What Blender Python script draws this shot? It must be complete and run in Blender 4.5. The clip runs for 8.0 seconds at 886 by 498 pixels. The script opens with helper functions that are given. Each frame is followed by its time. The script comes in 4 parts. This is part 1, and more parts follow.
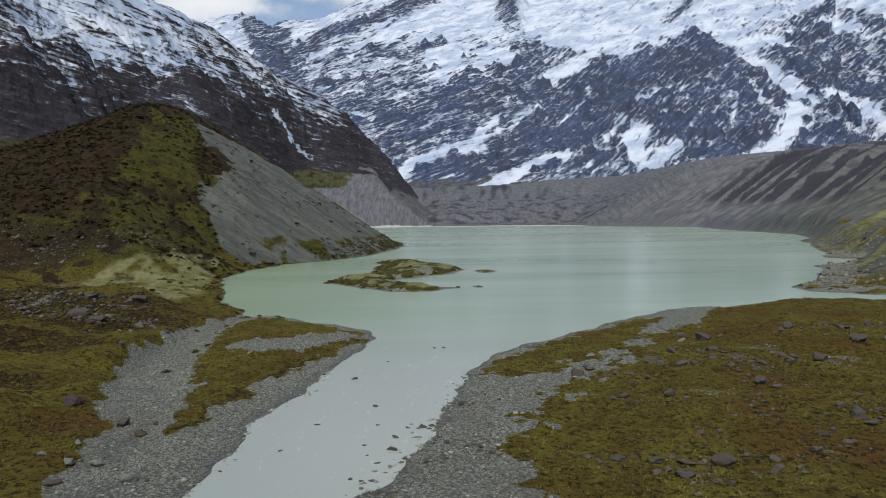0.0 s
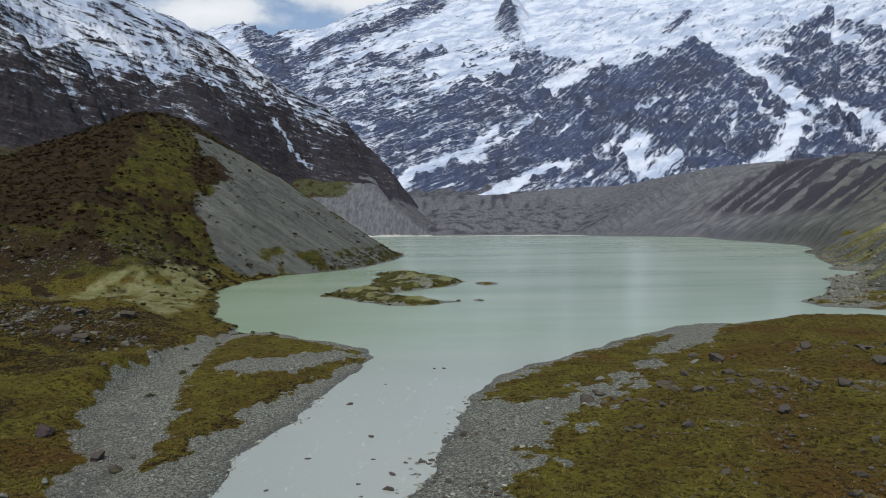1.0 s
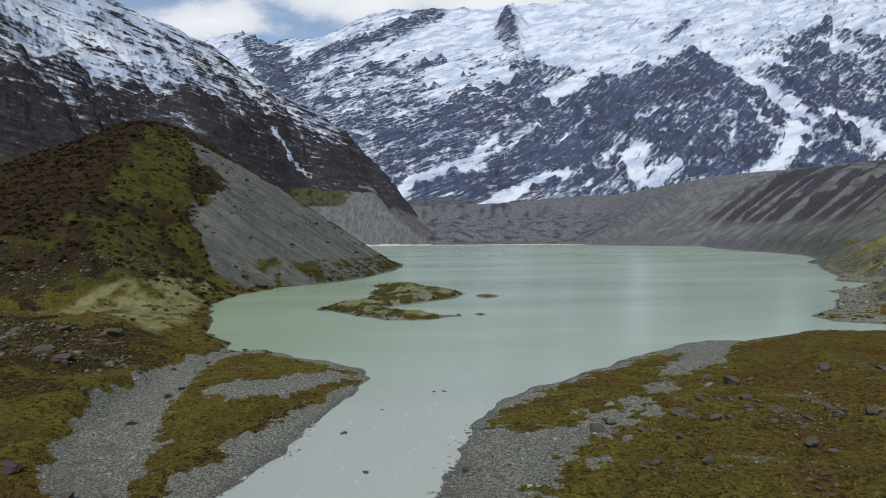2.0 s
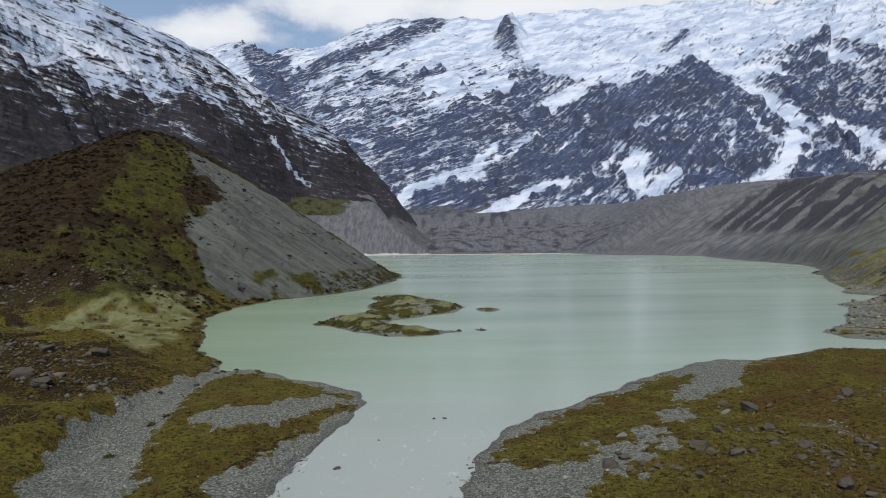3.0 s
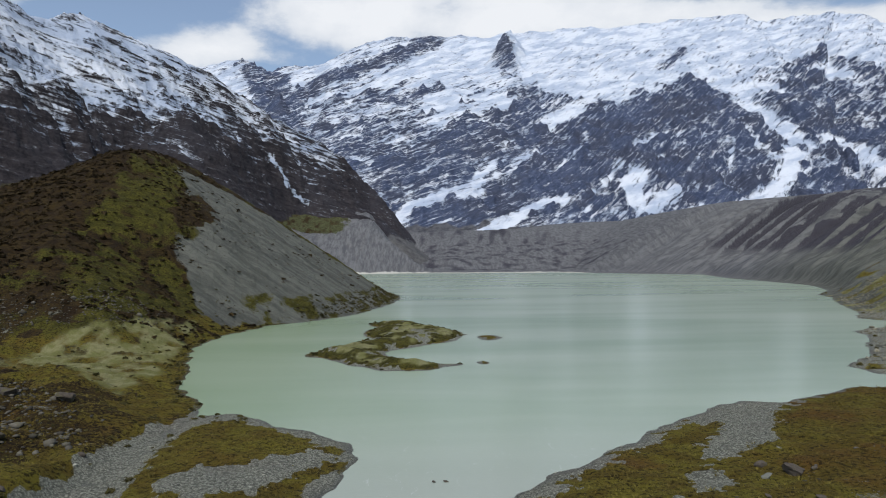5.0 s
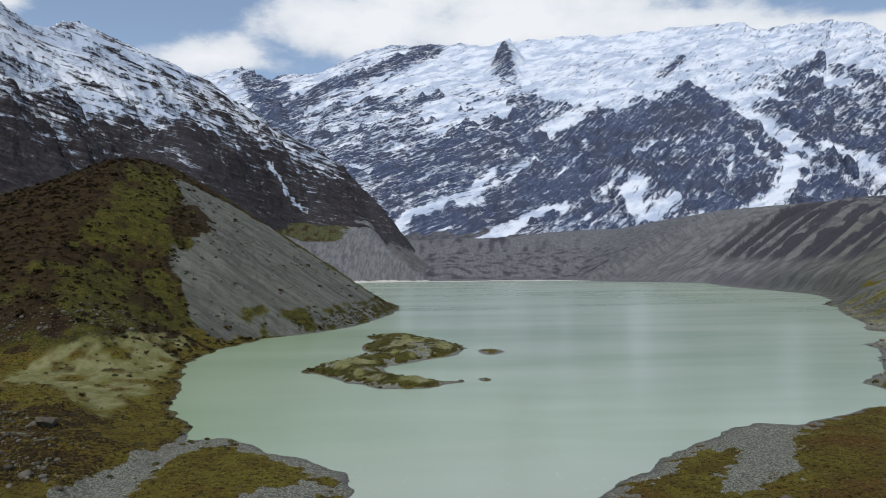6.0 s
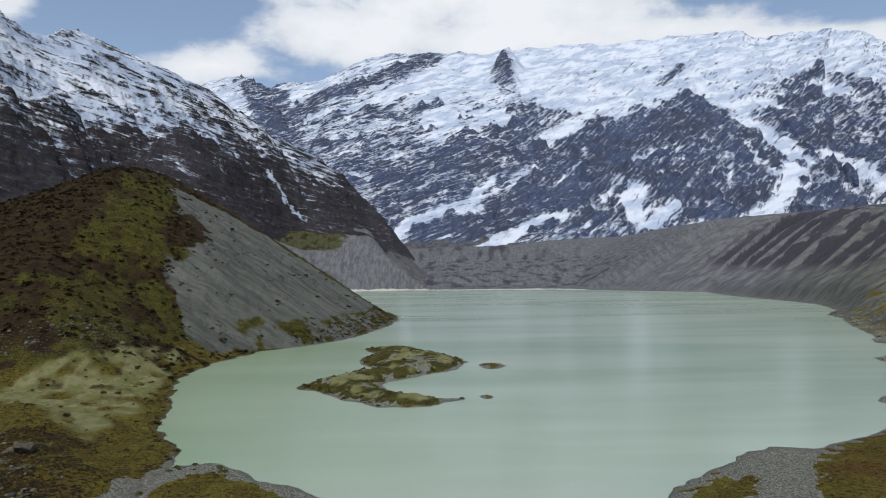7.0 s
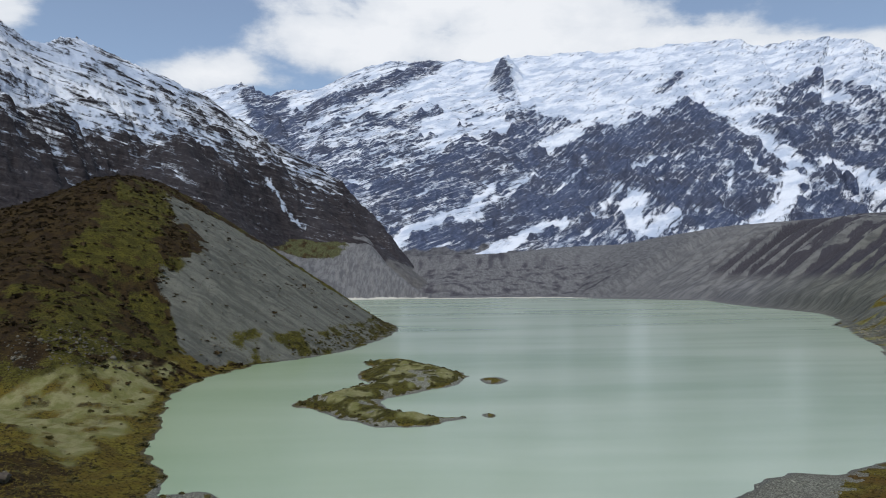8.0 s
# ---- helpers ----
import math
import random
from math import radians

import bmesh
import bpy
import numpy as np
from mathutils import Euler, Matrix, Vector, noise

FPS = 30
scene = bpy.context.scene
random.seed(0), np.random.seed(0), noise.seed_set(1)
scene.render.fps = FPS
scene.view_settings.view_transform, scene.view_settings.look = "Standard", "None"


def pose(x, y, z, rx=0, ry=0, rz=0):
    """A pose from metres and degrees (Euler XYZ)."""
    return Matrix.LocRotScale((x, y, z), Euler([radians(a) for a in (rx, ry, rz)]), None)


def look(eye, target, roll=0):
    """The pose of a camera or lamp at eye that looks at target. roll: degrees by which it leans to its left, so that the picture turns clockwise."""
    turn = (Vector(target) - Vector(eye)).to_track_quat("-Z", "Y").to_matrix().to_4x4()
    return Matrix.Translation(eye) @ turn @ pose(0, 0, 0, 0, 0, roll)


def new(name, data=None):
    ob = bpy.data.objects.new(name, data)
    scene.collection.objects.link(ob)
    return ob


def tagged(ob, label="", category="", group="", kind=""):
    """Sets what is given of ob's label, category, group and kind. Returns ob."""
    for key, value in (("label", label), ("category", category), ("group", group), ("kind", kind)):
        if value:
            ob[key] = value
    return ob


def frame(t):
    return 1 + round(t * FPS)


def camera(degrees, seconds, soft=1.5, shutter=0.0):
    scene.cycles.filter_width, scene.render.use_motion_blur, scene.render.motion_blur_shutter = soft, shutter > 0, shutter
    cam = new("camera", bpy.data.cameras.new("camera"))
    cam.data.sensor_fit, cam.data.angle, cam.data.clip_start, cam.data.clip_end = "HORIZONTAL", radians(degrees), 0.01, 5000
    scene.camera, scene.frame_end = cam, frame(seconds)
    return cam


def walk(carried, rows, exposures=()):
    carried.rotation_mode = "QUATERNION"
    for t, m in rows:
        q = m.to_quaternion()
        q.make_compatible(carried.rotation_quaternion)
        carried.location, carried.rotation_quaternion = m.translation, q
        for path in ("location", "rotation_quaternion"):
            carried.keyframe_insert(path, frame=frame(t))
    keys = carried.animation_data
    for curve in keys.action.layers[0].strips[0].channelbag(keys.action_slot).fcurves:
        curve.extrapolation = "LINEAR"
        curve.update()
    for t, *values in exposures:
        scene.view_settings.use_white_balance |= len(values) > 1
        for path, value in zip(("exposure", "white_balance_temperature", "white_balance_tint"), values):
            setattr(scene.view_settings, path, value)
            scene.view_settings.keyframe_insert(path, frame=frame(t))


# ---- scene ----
cam = camera(67.0, 8.0, soft=1.0)
PATH = [
    (0, (0.867, 20.875, 26.792), (0.877, 22.873, 26.688), -0.7),
    (0.5, (0.796, 23.86, 27.246), (0.807, 25.858, 27.155), -0.6),
    (1, (0.734, 27.145, 27.751), (0.745, 29.143, 27.674), -0.6),
    (1.5, (0.726, 30.204, 28.299), (0.738, 32.202, 28.235), -0.6),
    (3, (0.561, 39.909, 30.481), (0.576, 41.909, 30.455), -0.6),
    (3.5, (0.508, 43.01, 31.26), (0.525, 45.01, 31.247), -0.6),
    (4, (0.5, 46.322, 32.188), (0.517, 48.322, 32.186), -0.6),
    (4.5, (0.454, 49.545, 32.957), (0.472, 51.545, 32.968), -0.6),
    (6, (0.165, 59.331, 35.641), (0.186, 61.33, 35.687), -0.7),
    (6.5, (-0.018, 62.496, 36.346), (0.004, 64.495, 36.403), -0.7),
    (7, (0.029, 65.728, 37.281), (0.052, 67.726, 37.35), -0.7),
    (7.5, (-0.051, 69.073, 38.168), (-0.028, 71.071, 38.247), -0.7),
    (8, (-0.2, 72.473, 39.129), (-0.175, 74.471, 39.22), -0.7),
]
walk(cam, [(t, look(eye, aim, roll)) for t, eye, aim, roll in PATH])

# ---- world and sun ----
SUN_ELEVATION, SUN_AZIMUTH = 54.0, -172.0      # degrees above the horizon; degrees from +y towards +x
world = bpy.data.worlds.new("sky")
scene.world = world
world.use_nodes = True
scene.view_settings.exposure = 0.27


def sky_nodes():
    """Blue sky with a bank of cloud over the range, and scattered cloud all round."""
    nt = world.node_tree
    N, L = nt.nodes, nt.links
    N.clear()

    def calc(op, p, q=0.0, r=0.0):
        node = N.new("ShaderNodeMath")
        node.operation = op
        for socket, value in zip(node.inputs, (p, q, r)):
            if hasattr(value, "is_output"):
                L.new(value, socket)
            else:
                socket.default_value = value
        return node.outputs[0]

    out = N.new("ShaderNodeOutputWorld")
    sky = N.new("ShaderNodeTexSky")
    sky.sky_type, sky.sun_disc = "NISHITA", False
    sky.sun_elevation, sky.sun_rotation = radians(SUN_ELEVATION), radians(SUN_AZIMUTH)
    sky.air_density, sky.dust_density, sky.ozone_density = 1.0, 0.4, 2.2
    blue = N.new("ShaderNodeBackground")
    blue.inputs["Strength"].default_value = 0.10
    L.new(sky.outputs[0], blue.inputs["Color"])
    cloud = N.new("ShaderNodeBackground")
    cloud.inputs["Strength"].default_value = 0.73
    coord = N.new("ShaderNodeTexCoord")
    flat = N.new("ShaderNodeMapping")
    flat.inputs["Scale"].default_value = (1.0, 1.0, 1.9)
    L.new(coord.outputs["Generated"], flat.inputs["Vector"])
    big = N.new("ShaderNodeTexNoise")
    big.inputs["Scale"].default_value, big.inputs["Detail"].default_value = 5.2, 10.0
    big.inputs["Roughness"].default_value, big.inputs["Distortion"].default_value = 0.60, 0.15
    L.new(flat.outputs[0], big.inputs["Vector"])
    way = N.new("ShaderNodeSeparateXYZ")
    L.new(coord.outputs["Generated"], way.inputs[0])
    ahead = calc("MAXIMUM", way.outputs["Y"], 0.04)
    across, up = calc("DIVIDE", way.outputs["X"], ahead), calc("DIVIDE", way.outputs["Z"], ahead)
    bank = 0.0
    for u, v, wide, tall in ((-0.66, 0.43, 0.09, 0.07), (0.10, 0.42, 0.33, 0.075), (-0.33, 0.315, 0.14, 0.040), (0.62, 0.345, 0.28, 0.038), (-0.13, 0.36, 0.16, 0.055), (0.18, 0.35, 0.27, 0.05)):
        far = calc("ADD", calc("POWER", calc("DIVIDE", calc("SUBTRACT", across, u), wide), 2.0), calc("POWER", calc("DIVIDE", calc("SUBTRACT", up, v), tall), 2.0))
        bank = calc("MAXIMUM", calc("POWER", 2.718, calc("MULTIPLY", far, -1.0)), bank)
    amount = calc("ADD", big.outputs["Fac"], calc("MULTIPLY", bank, 0.36))
    ramp = N.new("ShaderNodeMapRange")
    ramp.interpolation_type = "SMOOTHSTEP"
    ramp.inputs["From Min"].default_value, ramp.inputs["From Max"].default_value = 0.55, 0.76
    ramp.inputs["To Min"].default_value = 0.14
    L.new(amount, ramp.inputs["Value"])
    tone = N.new("ShaderNodeMapRange")
    tone.inputs["From Min"].default_value, tone.inputs["From Max"].default_value = 0.62, 0.90
    L.new(amount, tone.inputs["Value"])
    tint = N.new("ShaderNodeMixRGB")
    tint.inputs[1].default_value, tint.inputs[2].default_value = (0.74, 0.80, 0.89, 1), (0.97, 1.0, 1.05, 1)
    L.new(tone.outputs[0], tint.inputs[0])
    L.new(tint.outputs[0], cloud.inputs["Color"])
    mix = N.new("ShaderNodeMixShader")
    L.new(ramp.outputs[0], mix.inputs[0])
    L.new(blue.outputs[0], mix.inputs[1])
    L.new(cloud.outputs[0], mix.inputs[2])
    L.new(mix.outputs[0], out.inputs["Surface"])


sky_nodes()
sun_data = bpy.data.lights.new("sun", "SUN")
sun_data.energy, sun_data.angle, sun_data.color = 2.6, radians(3.0), (1.0, 0.94, 0.85)
sun = new("sun", sun_data)
sun_to = Vector((math.sin(radians(SUN_AZIMUTH)) * math.cos(radians(SUN_ELEVATION)),
                 math.cos(radians(SUN_AZIMUTH)) * math.cos(radians(SUN_ELEVATION)), math.sin(radians(SUN_ELEVATION))))
sun.matrix_world = look(sun_to * 100, (0, 0, 0))


# ---- materials ----
class Nodes:
    """A short way to write node materials."""

    def __init__(self, name):
        self.mat = bpy.data.materials.new(name)
        self.mat.use_nodes = True
        self.tree = self.mat.node_tree
        self.shader = self.tree.nodes["Principled BSDF"]

    def add(self, kind):
        return self.tree.nodes.new("ShaderNode" + kind)

    def link(self, a, b):
        self.tree.links.new(a, b)

    def put(self, socket, value):
        if hasattr(value, "is_output"):
            self.link(value, socket)
        else:
            socket.default_value = value

    def place(self):
        return self.add("NewGeometry").outputs["Position"]

    def scaled(self, vector, scale, turn=(0, 0, 0)):
        node = self.add("Mapping")
        node.inputs["Scale"].default_value = scale
        node.inputs["Rotation"].default_value = [radians(a) for a in turn]
        self.link(vector, node.inputs["Vector"])
        return node.outputs[0]

    def noise(self, vector, scale, detail=5.0, rough=0.55, warp=0.0):
        node = self.add("TexNoise")
        self.link(vector, node.inputs["Vector"])
        for key, value in (("Scale", scale), ("Detail", detail), ("Roughness", rough), ("Distortion", warp)):
            node.inputs[key].default_value = value
        return node.outputs["Fac"]

    def cells(self, vector, scale, out="Distance", feature="F1"):
        node = self.add("TexVoronoi")
        node.feature = feature
        self.link(vector, node.inputs["Vector"])
        node.inputs["Scale"].default_value = scale
        return node.outputs[out]

    def math(self, op, a, b=0.0, c=0.0):
        node = self.add("Math")
        node.operation = op
        for socket, value in zip(node.inputs, (a, b, c)):
            self.put(socket, value)
        return node.outputs[0]

    def ramp(self, value, low, high, a=0.0, b=1.0, soft=True):
        node = self.add("MapRange")
        node.interpolation_type = "SMOOTHSTEP" if soft else "LINEAR"
        self.put(node.inputs["Value"], value)
        for key, v in (("From Min", low), ("From Max", high), ("To Min", a), ("To Max", b)):
            node.inputs[key].default_value = v
        return node.outputs[0]

    def mix(self, fac, a, b):
        node = self.add("MixRGB")
        for socket, value in zip(node.inputs, (fac, a, b)):
            self.put(socket, (*value, 1) if isinstance(value, tuple) and len(value) == 3 else value)
        return node.outputs[0]

    def attr(self, name):
        node = self.add("Attribute")
        node.attribute_name = name
        return node.outputs["Fac"]

    def bump(self, height, strength, distance):
        node = self.add("Bump")
        node.inputs["Strength"].default_value, node.inputs["Distance"].default_value = strength, distance
        self.link(height, node.inputs["Height"])
        self.link(node.outputs[0], self.shader.inputs["Normal"])

    def done(self, colour, rough, specular=0.3):
        self.put(self.shader.inputs["Base Color"], (*colour, 1) if isinstance(colour, tuple) else colour)
        self.put(self.shader.inputs["Roughness"], rough)
        self.shader.inputs["Specular IOR Level"].default_value = specular
        return self.mat


def grass_colour(n, p, mid, wide):
    grass = n.mix(n.ramp(mid, 0.40, 0.60), (0.108, 0.080, 0.015), (0.150, 0.129, 0.021))
    split = n.add("SeparateXYZ")
    n.link(p, split.inputs[0])
    east = n.math("ADD", n.math("MULTIPLY", n.ramp(split.outputs["X"], 26.0, 90.0), 0.065), n.math("MULTIPLY", n.ramp(split.outputs["Y"], 180.0, 230.0), -0.06))
    return n.mix(n.ramp(n.math("ADD", n.math("MULTIPLY_ADD", mid, 0.35, -0.175), n.math("ADD", wide, east)), 0.53, 0.70), grass, (0.118, 0.068, 0.017))


def ground_material():
    """Grass, brown scrub, pale dry flats, gravel and scree, each where its mask says."""
    n = Nodes("alpine_ground")
    p = n.place()
    fine, mid, wide = n.noise(p, 1.3, 7, 0.68), n.noise(p, 0.20, 6, 0.62), n.noise(p, 0.035, 5, 0.6)
    tiny = n.noise(p, 5.0, 4, 0.65)
    grass = grass_colour(n, p, mid, wide)
    lush = n.mix(n.ramp(mid, 0.40, 0.60), (0.050, 0.049, 0.010), (0.086, 0.079, 0.015))
    grass = n.mix(n.ramp(n.math("ADD", n.attr("lush"), n.math("MULTIPLY_ADD", mid, 0.9, -0.45)), 0.35, 0.65), grass, lush)
    height = n.add("SeparateXYZ")
    n.link(p, height.inputs[0])
    grass = n.mix(n.ramp(height.outputs["Y"], 1300.0, 1450.0), grass, n.mix(n.ramp(mid, 0.40, 0.60), (0.058, 0.064, 0.030), (0.092, 0.098, 0.048)))
    # Near-black flecks paint the shade in pits between tussocks.
    grass = n.mix(n.ramp(fine, 0.47, 0.61, 0.0, 0.86), grass, (0.015, 0.012, 0.005))
    scrub = n.mix(n.ramp(mid, 0.42, 0.58), (0.024, 0.015, 0.007), (0.046, 0.031, 0.011))
    scrub = n.mix(n.ramp(fine, 0.48, 0.60, 0.0, 0.9), scrub, (0.015, 0.012, 0.008))
    pale = n.mix(n.ramp(mid, 0.40, 0.60), (0.245, 0.238, 0.118), (0.165, 0.168, 0.062))
    gravel = n.mix(n.ramp(tiny, 0.38, 0.62), (0.155, 0.160, 0.130), (0.370, 0.380, 0.310))
    # Dark cell edges paint the shaded gaps between stones.
    gravel = n.mix(n.ramp(n.cells(p, 2.3), 0.35, 0.70, 0.0, 0.6), gravel, (0.045, 0.045, 0.040))
    gravel = n.mix(n.ramp(wide, 0.48, 0.60, 0.0, 0.35), gravel, (0.16, 0.145, 0.125))
    down = n.noise(n.scaled(p, (0.16, 0.03, 0.03)), 1.0, 8, 0.72)
    streak = n.mix(n.ramp(height.outputs["Y"], 1250.0, 1450.0), n.noise(n.scaled(p, (0.035, 0.16, 0.035)), 1.0, 8, 0.70), down)
    scree = n.mix(n.ramp(streak, 0.38, 0.62), (0.080, 0.085, 0.074), (0.148, 0.153, 0.132))
    scree = n.mix(n.ramp(fine, 0.50, 0.66, 0.0, 0.6), scree, (0.054, 0.055, 0.050))
    scree = n.mix(n.ramp(tiny, 0.60, 0.72, 0.0, 0.6), scree, (0.25, 0.25, 0.23))
    # Distance haze put into the scree: its colour turns bluer up the lake.
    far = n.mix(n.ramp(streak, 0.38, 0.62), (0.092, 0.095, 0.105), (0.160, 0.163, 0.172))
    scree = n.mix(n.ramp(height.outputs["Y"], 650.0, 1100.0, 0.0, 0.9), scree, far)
    # Darker colour by the gully mask: cuts in the wall, debris at the head.
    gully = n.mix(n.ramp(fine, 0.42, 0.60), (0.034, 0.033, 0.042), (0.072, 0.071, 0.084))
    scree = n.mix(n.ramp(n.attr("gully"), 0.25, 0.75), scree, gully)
    edge = n.math("MULTIPLY_ADD", n.math("ADD", mid, fine), 0.9, -0.9)

    def worn(name, low=0.40, high=0.60):
        return n.ramp(n.math("ADD", n.attr(name), edge), low, high)

    colour = n.mix(worn("scrub"), grass, scrub)
    colour = n.mix(worn("pale", 0.22, 0.86), colour, pale)
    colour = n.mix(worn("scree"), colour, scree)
    colour = n.mix(worn("gravel"), colour, gravel)
    wet = n.ramp(height.outputs["Z"], 0.0, 0.35, 1.0, 0.0)
    colour = n.mix(worn("silt"), colour, (0.46, 0.46, 0.42))
    colour = n.mix(n.math("MULTIPLY", wet, 0.5), colour, (0.06, 0.065, 0.062))
    n.bump(n.math("ADD", fine, n.math("MULTIPLY", tiny, 0.6)), 1.0, 0.8)
    return n.done(colour, n.ramp(wet, 0.0, 1.0, 0.95, 0.45), 0.1)


def mountain_material(name, dark, light, dip, band, talus):
    """Banded rock under broken snow; the mask says how much of the snow lies."""
    n = Nodes(name)
    p = n.place()
    split = n.add("SeparateXYZ")
    n.link(p, split.inputs[0])
    tilted, steep = n.scaled(p, (1.0, 1.0, 1.0), (0, dip, 0)), n.scaled(p, (1.0, 1.0, 1.0), (0, dip * 1.9, 0))
    stretch = (0.13 / band, 0.11 / band, 1.0 / band)
    layers = n.mix(n.ramp(split.outputs["X"], 150.0, 750.0), n.noise(n.scaled(tilted, stretch), 1.0, 6, 0.62, 0.7), n.noise(n.scaled(steep, stretch), 1.0, 6, 0.62, 0.7))
    grain = n.noise(p, 0.8 / band, 8, 0.74)
    wide = n.noise(p, 0.006, 5, 0.6)
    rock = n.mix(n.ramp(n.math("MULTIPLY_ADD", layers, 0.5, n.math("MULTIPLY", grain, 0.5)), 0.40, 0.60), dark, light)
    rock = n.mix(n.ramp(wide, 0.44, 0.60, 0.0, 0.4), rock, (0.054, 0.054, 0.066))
    amount = n.math("ADD", n.attr("snow"), n.math("MULTIPLY_ADD", layers, 2.5, -1.25))
    amount = n.math("ADD", amount, n.math("MULTIPLY_ADD", grain, 1.5, -0.75))
    cover = n.ramp(amount, 0.32, 0.78)
    # Both snow tones are greyed and blued to stand in for haze and shade.
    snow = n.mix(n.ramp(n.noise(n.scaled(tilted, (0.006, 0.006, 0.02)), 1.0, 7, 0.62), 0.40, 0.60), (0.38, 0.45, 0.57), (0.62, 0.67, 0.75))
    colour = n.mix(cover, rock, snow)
    debris = n.mix(n.ramp(n.noise(p, 0.06, 8, 0.7), 0.40, 0.62), *talus)
    heath = n.mix(n.ramp(grain, 0.40, 0.60), (0.030, 0.027, 0.018), (0.078, 0.068, 0.032))
    colour = n.mix(n.ramp(n.attr("debris"), 0.35, 0.65), colour, debris)
    colour = n.mix(n.ramp(n.math("ADD", n.attr("heath"), n.math("MULTIPLY_ADD", grain, 1.2, -0.6)), 0.42, 0.58), colour, heath)
    n.bump(n.math("MULTIPLY", n.math("ADD", grain, n.math("MULTIPLY", layers, 0.8)), n.ramp(cover, 0.0, 1.0, 1.0, 0.42)), 1.0, 9.0)
    return n.done(colour, n.ramp(cover, 0.0, 1.0, 0.88, 0.6), 0.15)


def stone_material(name, dark, light, moss=0.0):
    """Grey stones, each with its own tone."""
    n = Nodes(name)
    p = n.place()
    own = n.add("NewGeometry").outputs["Random Per Island"]
    grain = n.noise(p, 3.0, 7, 0.7)
    colour = n.mix(n.math("MULTIPLY_ADD", own, 0.75, n.math("MULTIPLY_ADD", grain, 0.8, -0.3)), dark, light)
    if moss:
        colour = n.mix(n.ramp(n.noise(p, 0.8, 5, 0.65), 0.52, 0.62, 0.0, moss), colour, (0.075, 0.070, 0.025))
    n.bump(grain, 0.7, 0.12)
    return n.done(colour, 0.85, 0.25)


def tuft_material():
    n = Nodes("tussock_grass")
    p = n.place()
    own = n.add("NewGeometry").outputs["Random Per Island"]
    colour = grass_colour(n, p, n.noise(p, 0.20, 6, 0.62), n.noise(p, 0.035, 5, 0.6))
    colour = n.mix(n.ramp(own, 0.4, 1.0, 0.0, 0.45, False), colour, (0.150, 0.125, 0.040))
    colour = n.mix(n.ramp(own, 0.0, 0.42, 0.85, 0.0, False), colour, (0.020, 0.018, 0.007))
    return n.done(colour, 0.8, 0.15)


def shrub_material(name, dark, light):
    n = Nodes(name)
    p = n.place()
    own = n.add("NewGeometry").outputs["Random Per Island"]
    colour = n.mix(n.math("MULTIPLY_ADD", own, 0.6, n.ramp(n.noise(p, 0.07, 4, 0.6), 0.40, 0.60, 0.0, 0.4)), dark, light)
    return n.done(colour, 0.8, 0.15)


def water_material():
    """Milky glacier water with small wind ripples."""
    n = Nodes("milky_lake_water")
    p = n.place()
    # Wind streaks and cloud shade painted as drawn-out bands of water colour.
    wide = n.noise(n.scaled(p, (0.003, 0.014, 1.0)), 1.0, 4, 0.55)
    colour = n.mix(n.ramp(wide, 0.30, 0.66), (0.228, 0.308, 0.220), (0.338, 0.410, 0.322))
    split = n.add("SeparateXYZ")
    n.link(p, split.inputs[0])
    shallow = n.math("MULTIPLY", n.ramp(split.outputs["X"], 40.0, -70.0), n.ramp(split.outputs["Y"], 560.0, 380.0))
    colour = n.mix(n.math("MULTIPLY", shallow, 0.55), colour, (0.225, 0.310, 0.172))
    river = n.ramp(split.outputs["Y"], 210.0, 120.0)
    colour = n.mix(river, colour, (0.295, 0.325, 0.290))
    ripples = n.noise(n.scaled(p, (0.5, 1.6, 1.0)), 1.0, 4, 0.6)
    current = n.noise(n.scaled(p, (0.9, 0.35, 1.0)), 1.0, 5, 0.65, 0.6)
    calm = n.ramp(split.outputs["Y"], 650.0, 230.0, 0.12, 1.0)
    n.bump(n.math("ADD", n.math("MULTIPLY", ripples, calm), n.math("MULTIPLY", n.math("MULTIPLY", current, river), 2.2)), 0.12, 0.14)
    flecks = n.noise(n.scaled(p, (0.55, 0.22, 1.0)), 1.0, 6, 0.66, 1.0)
    colour = n.mix(n.math("MULTIPLY", n.ramp(flecks, 0.60, 0.70), n.math("MULTIPLY", river, 0.28)), colour, (0.56, 0.60, 0.58))
    n.shader.inputs["IOR"].default_value = 1.33
    return n.done(colour, 0.21, 0.5)


GROUND = ground_material()
# Far rock tones carry the blue of distance haze, put into the colour.
ROCK_FACE = mountain_material("hazed_banded_rock_and_snow", (0.040, 0.056, 0.104), (0.095, 0.120, 0.196), 22, 11.0, ((0.070, 0.074, 0.088), (0.125, 0.127, 0.138)))
DARK_FACE = mountain_material("dark_rock_and_thin_snow", (0.022, 0.020, 0.024), (0.060, 0.054, 0.059), -15, 7.0, ((0.100, 0.100, 0.104), (0.155, 0.154, 0.152)))
GREY_STONE = stone_material("grey_river_stone", (0.050, 0.052, 0.043), (0.400, 0.408, 0.340))
BOULDER = stone_material("weathered_boulder", (0.018, 0.015, 0.012), (0.098, 0.083, 0.068), 0.6)
PALE_STONE = stone_material("pale_boulder", (0.085, 0.088, 0.074), (0.185, 0.190, 0.158))
RUBBLE = stone_material("lichen_grey_rubble", (0.032, 0.029, 0.023), (0.140, 0.130, 0.105), 0.4)
KNOLL_STONE = stone_material("olive_grey_rubble", (0.080, 0.077, 0.056), (0.290, 0.276, 0.212), 0.5)
RUST_STONE = stone_material("red_brown_boulder", (0.034, 0.024, 0.024), (0.070, 0.050, 0.050))
TUFT = tuft_material()
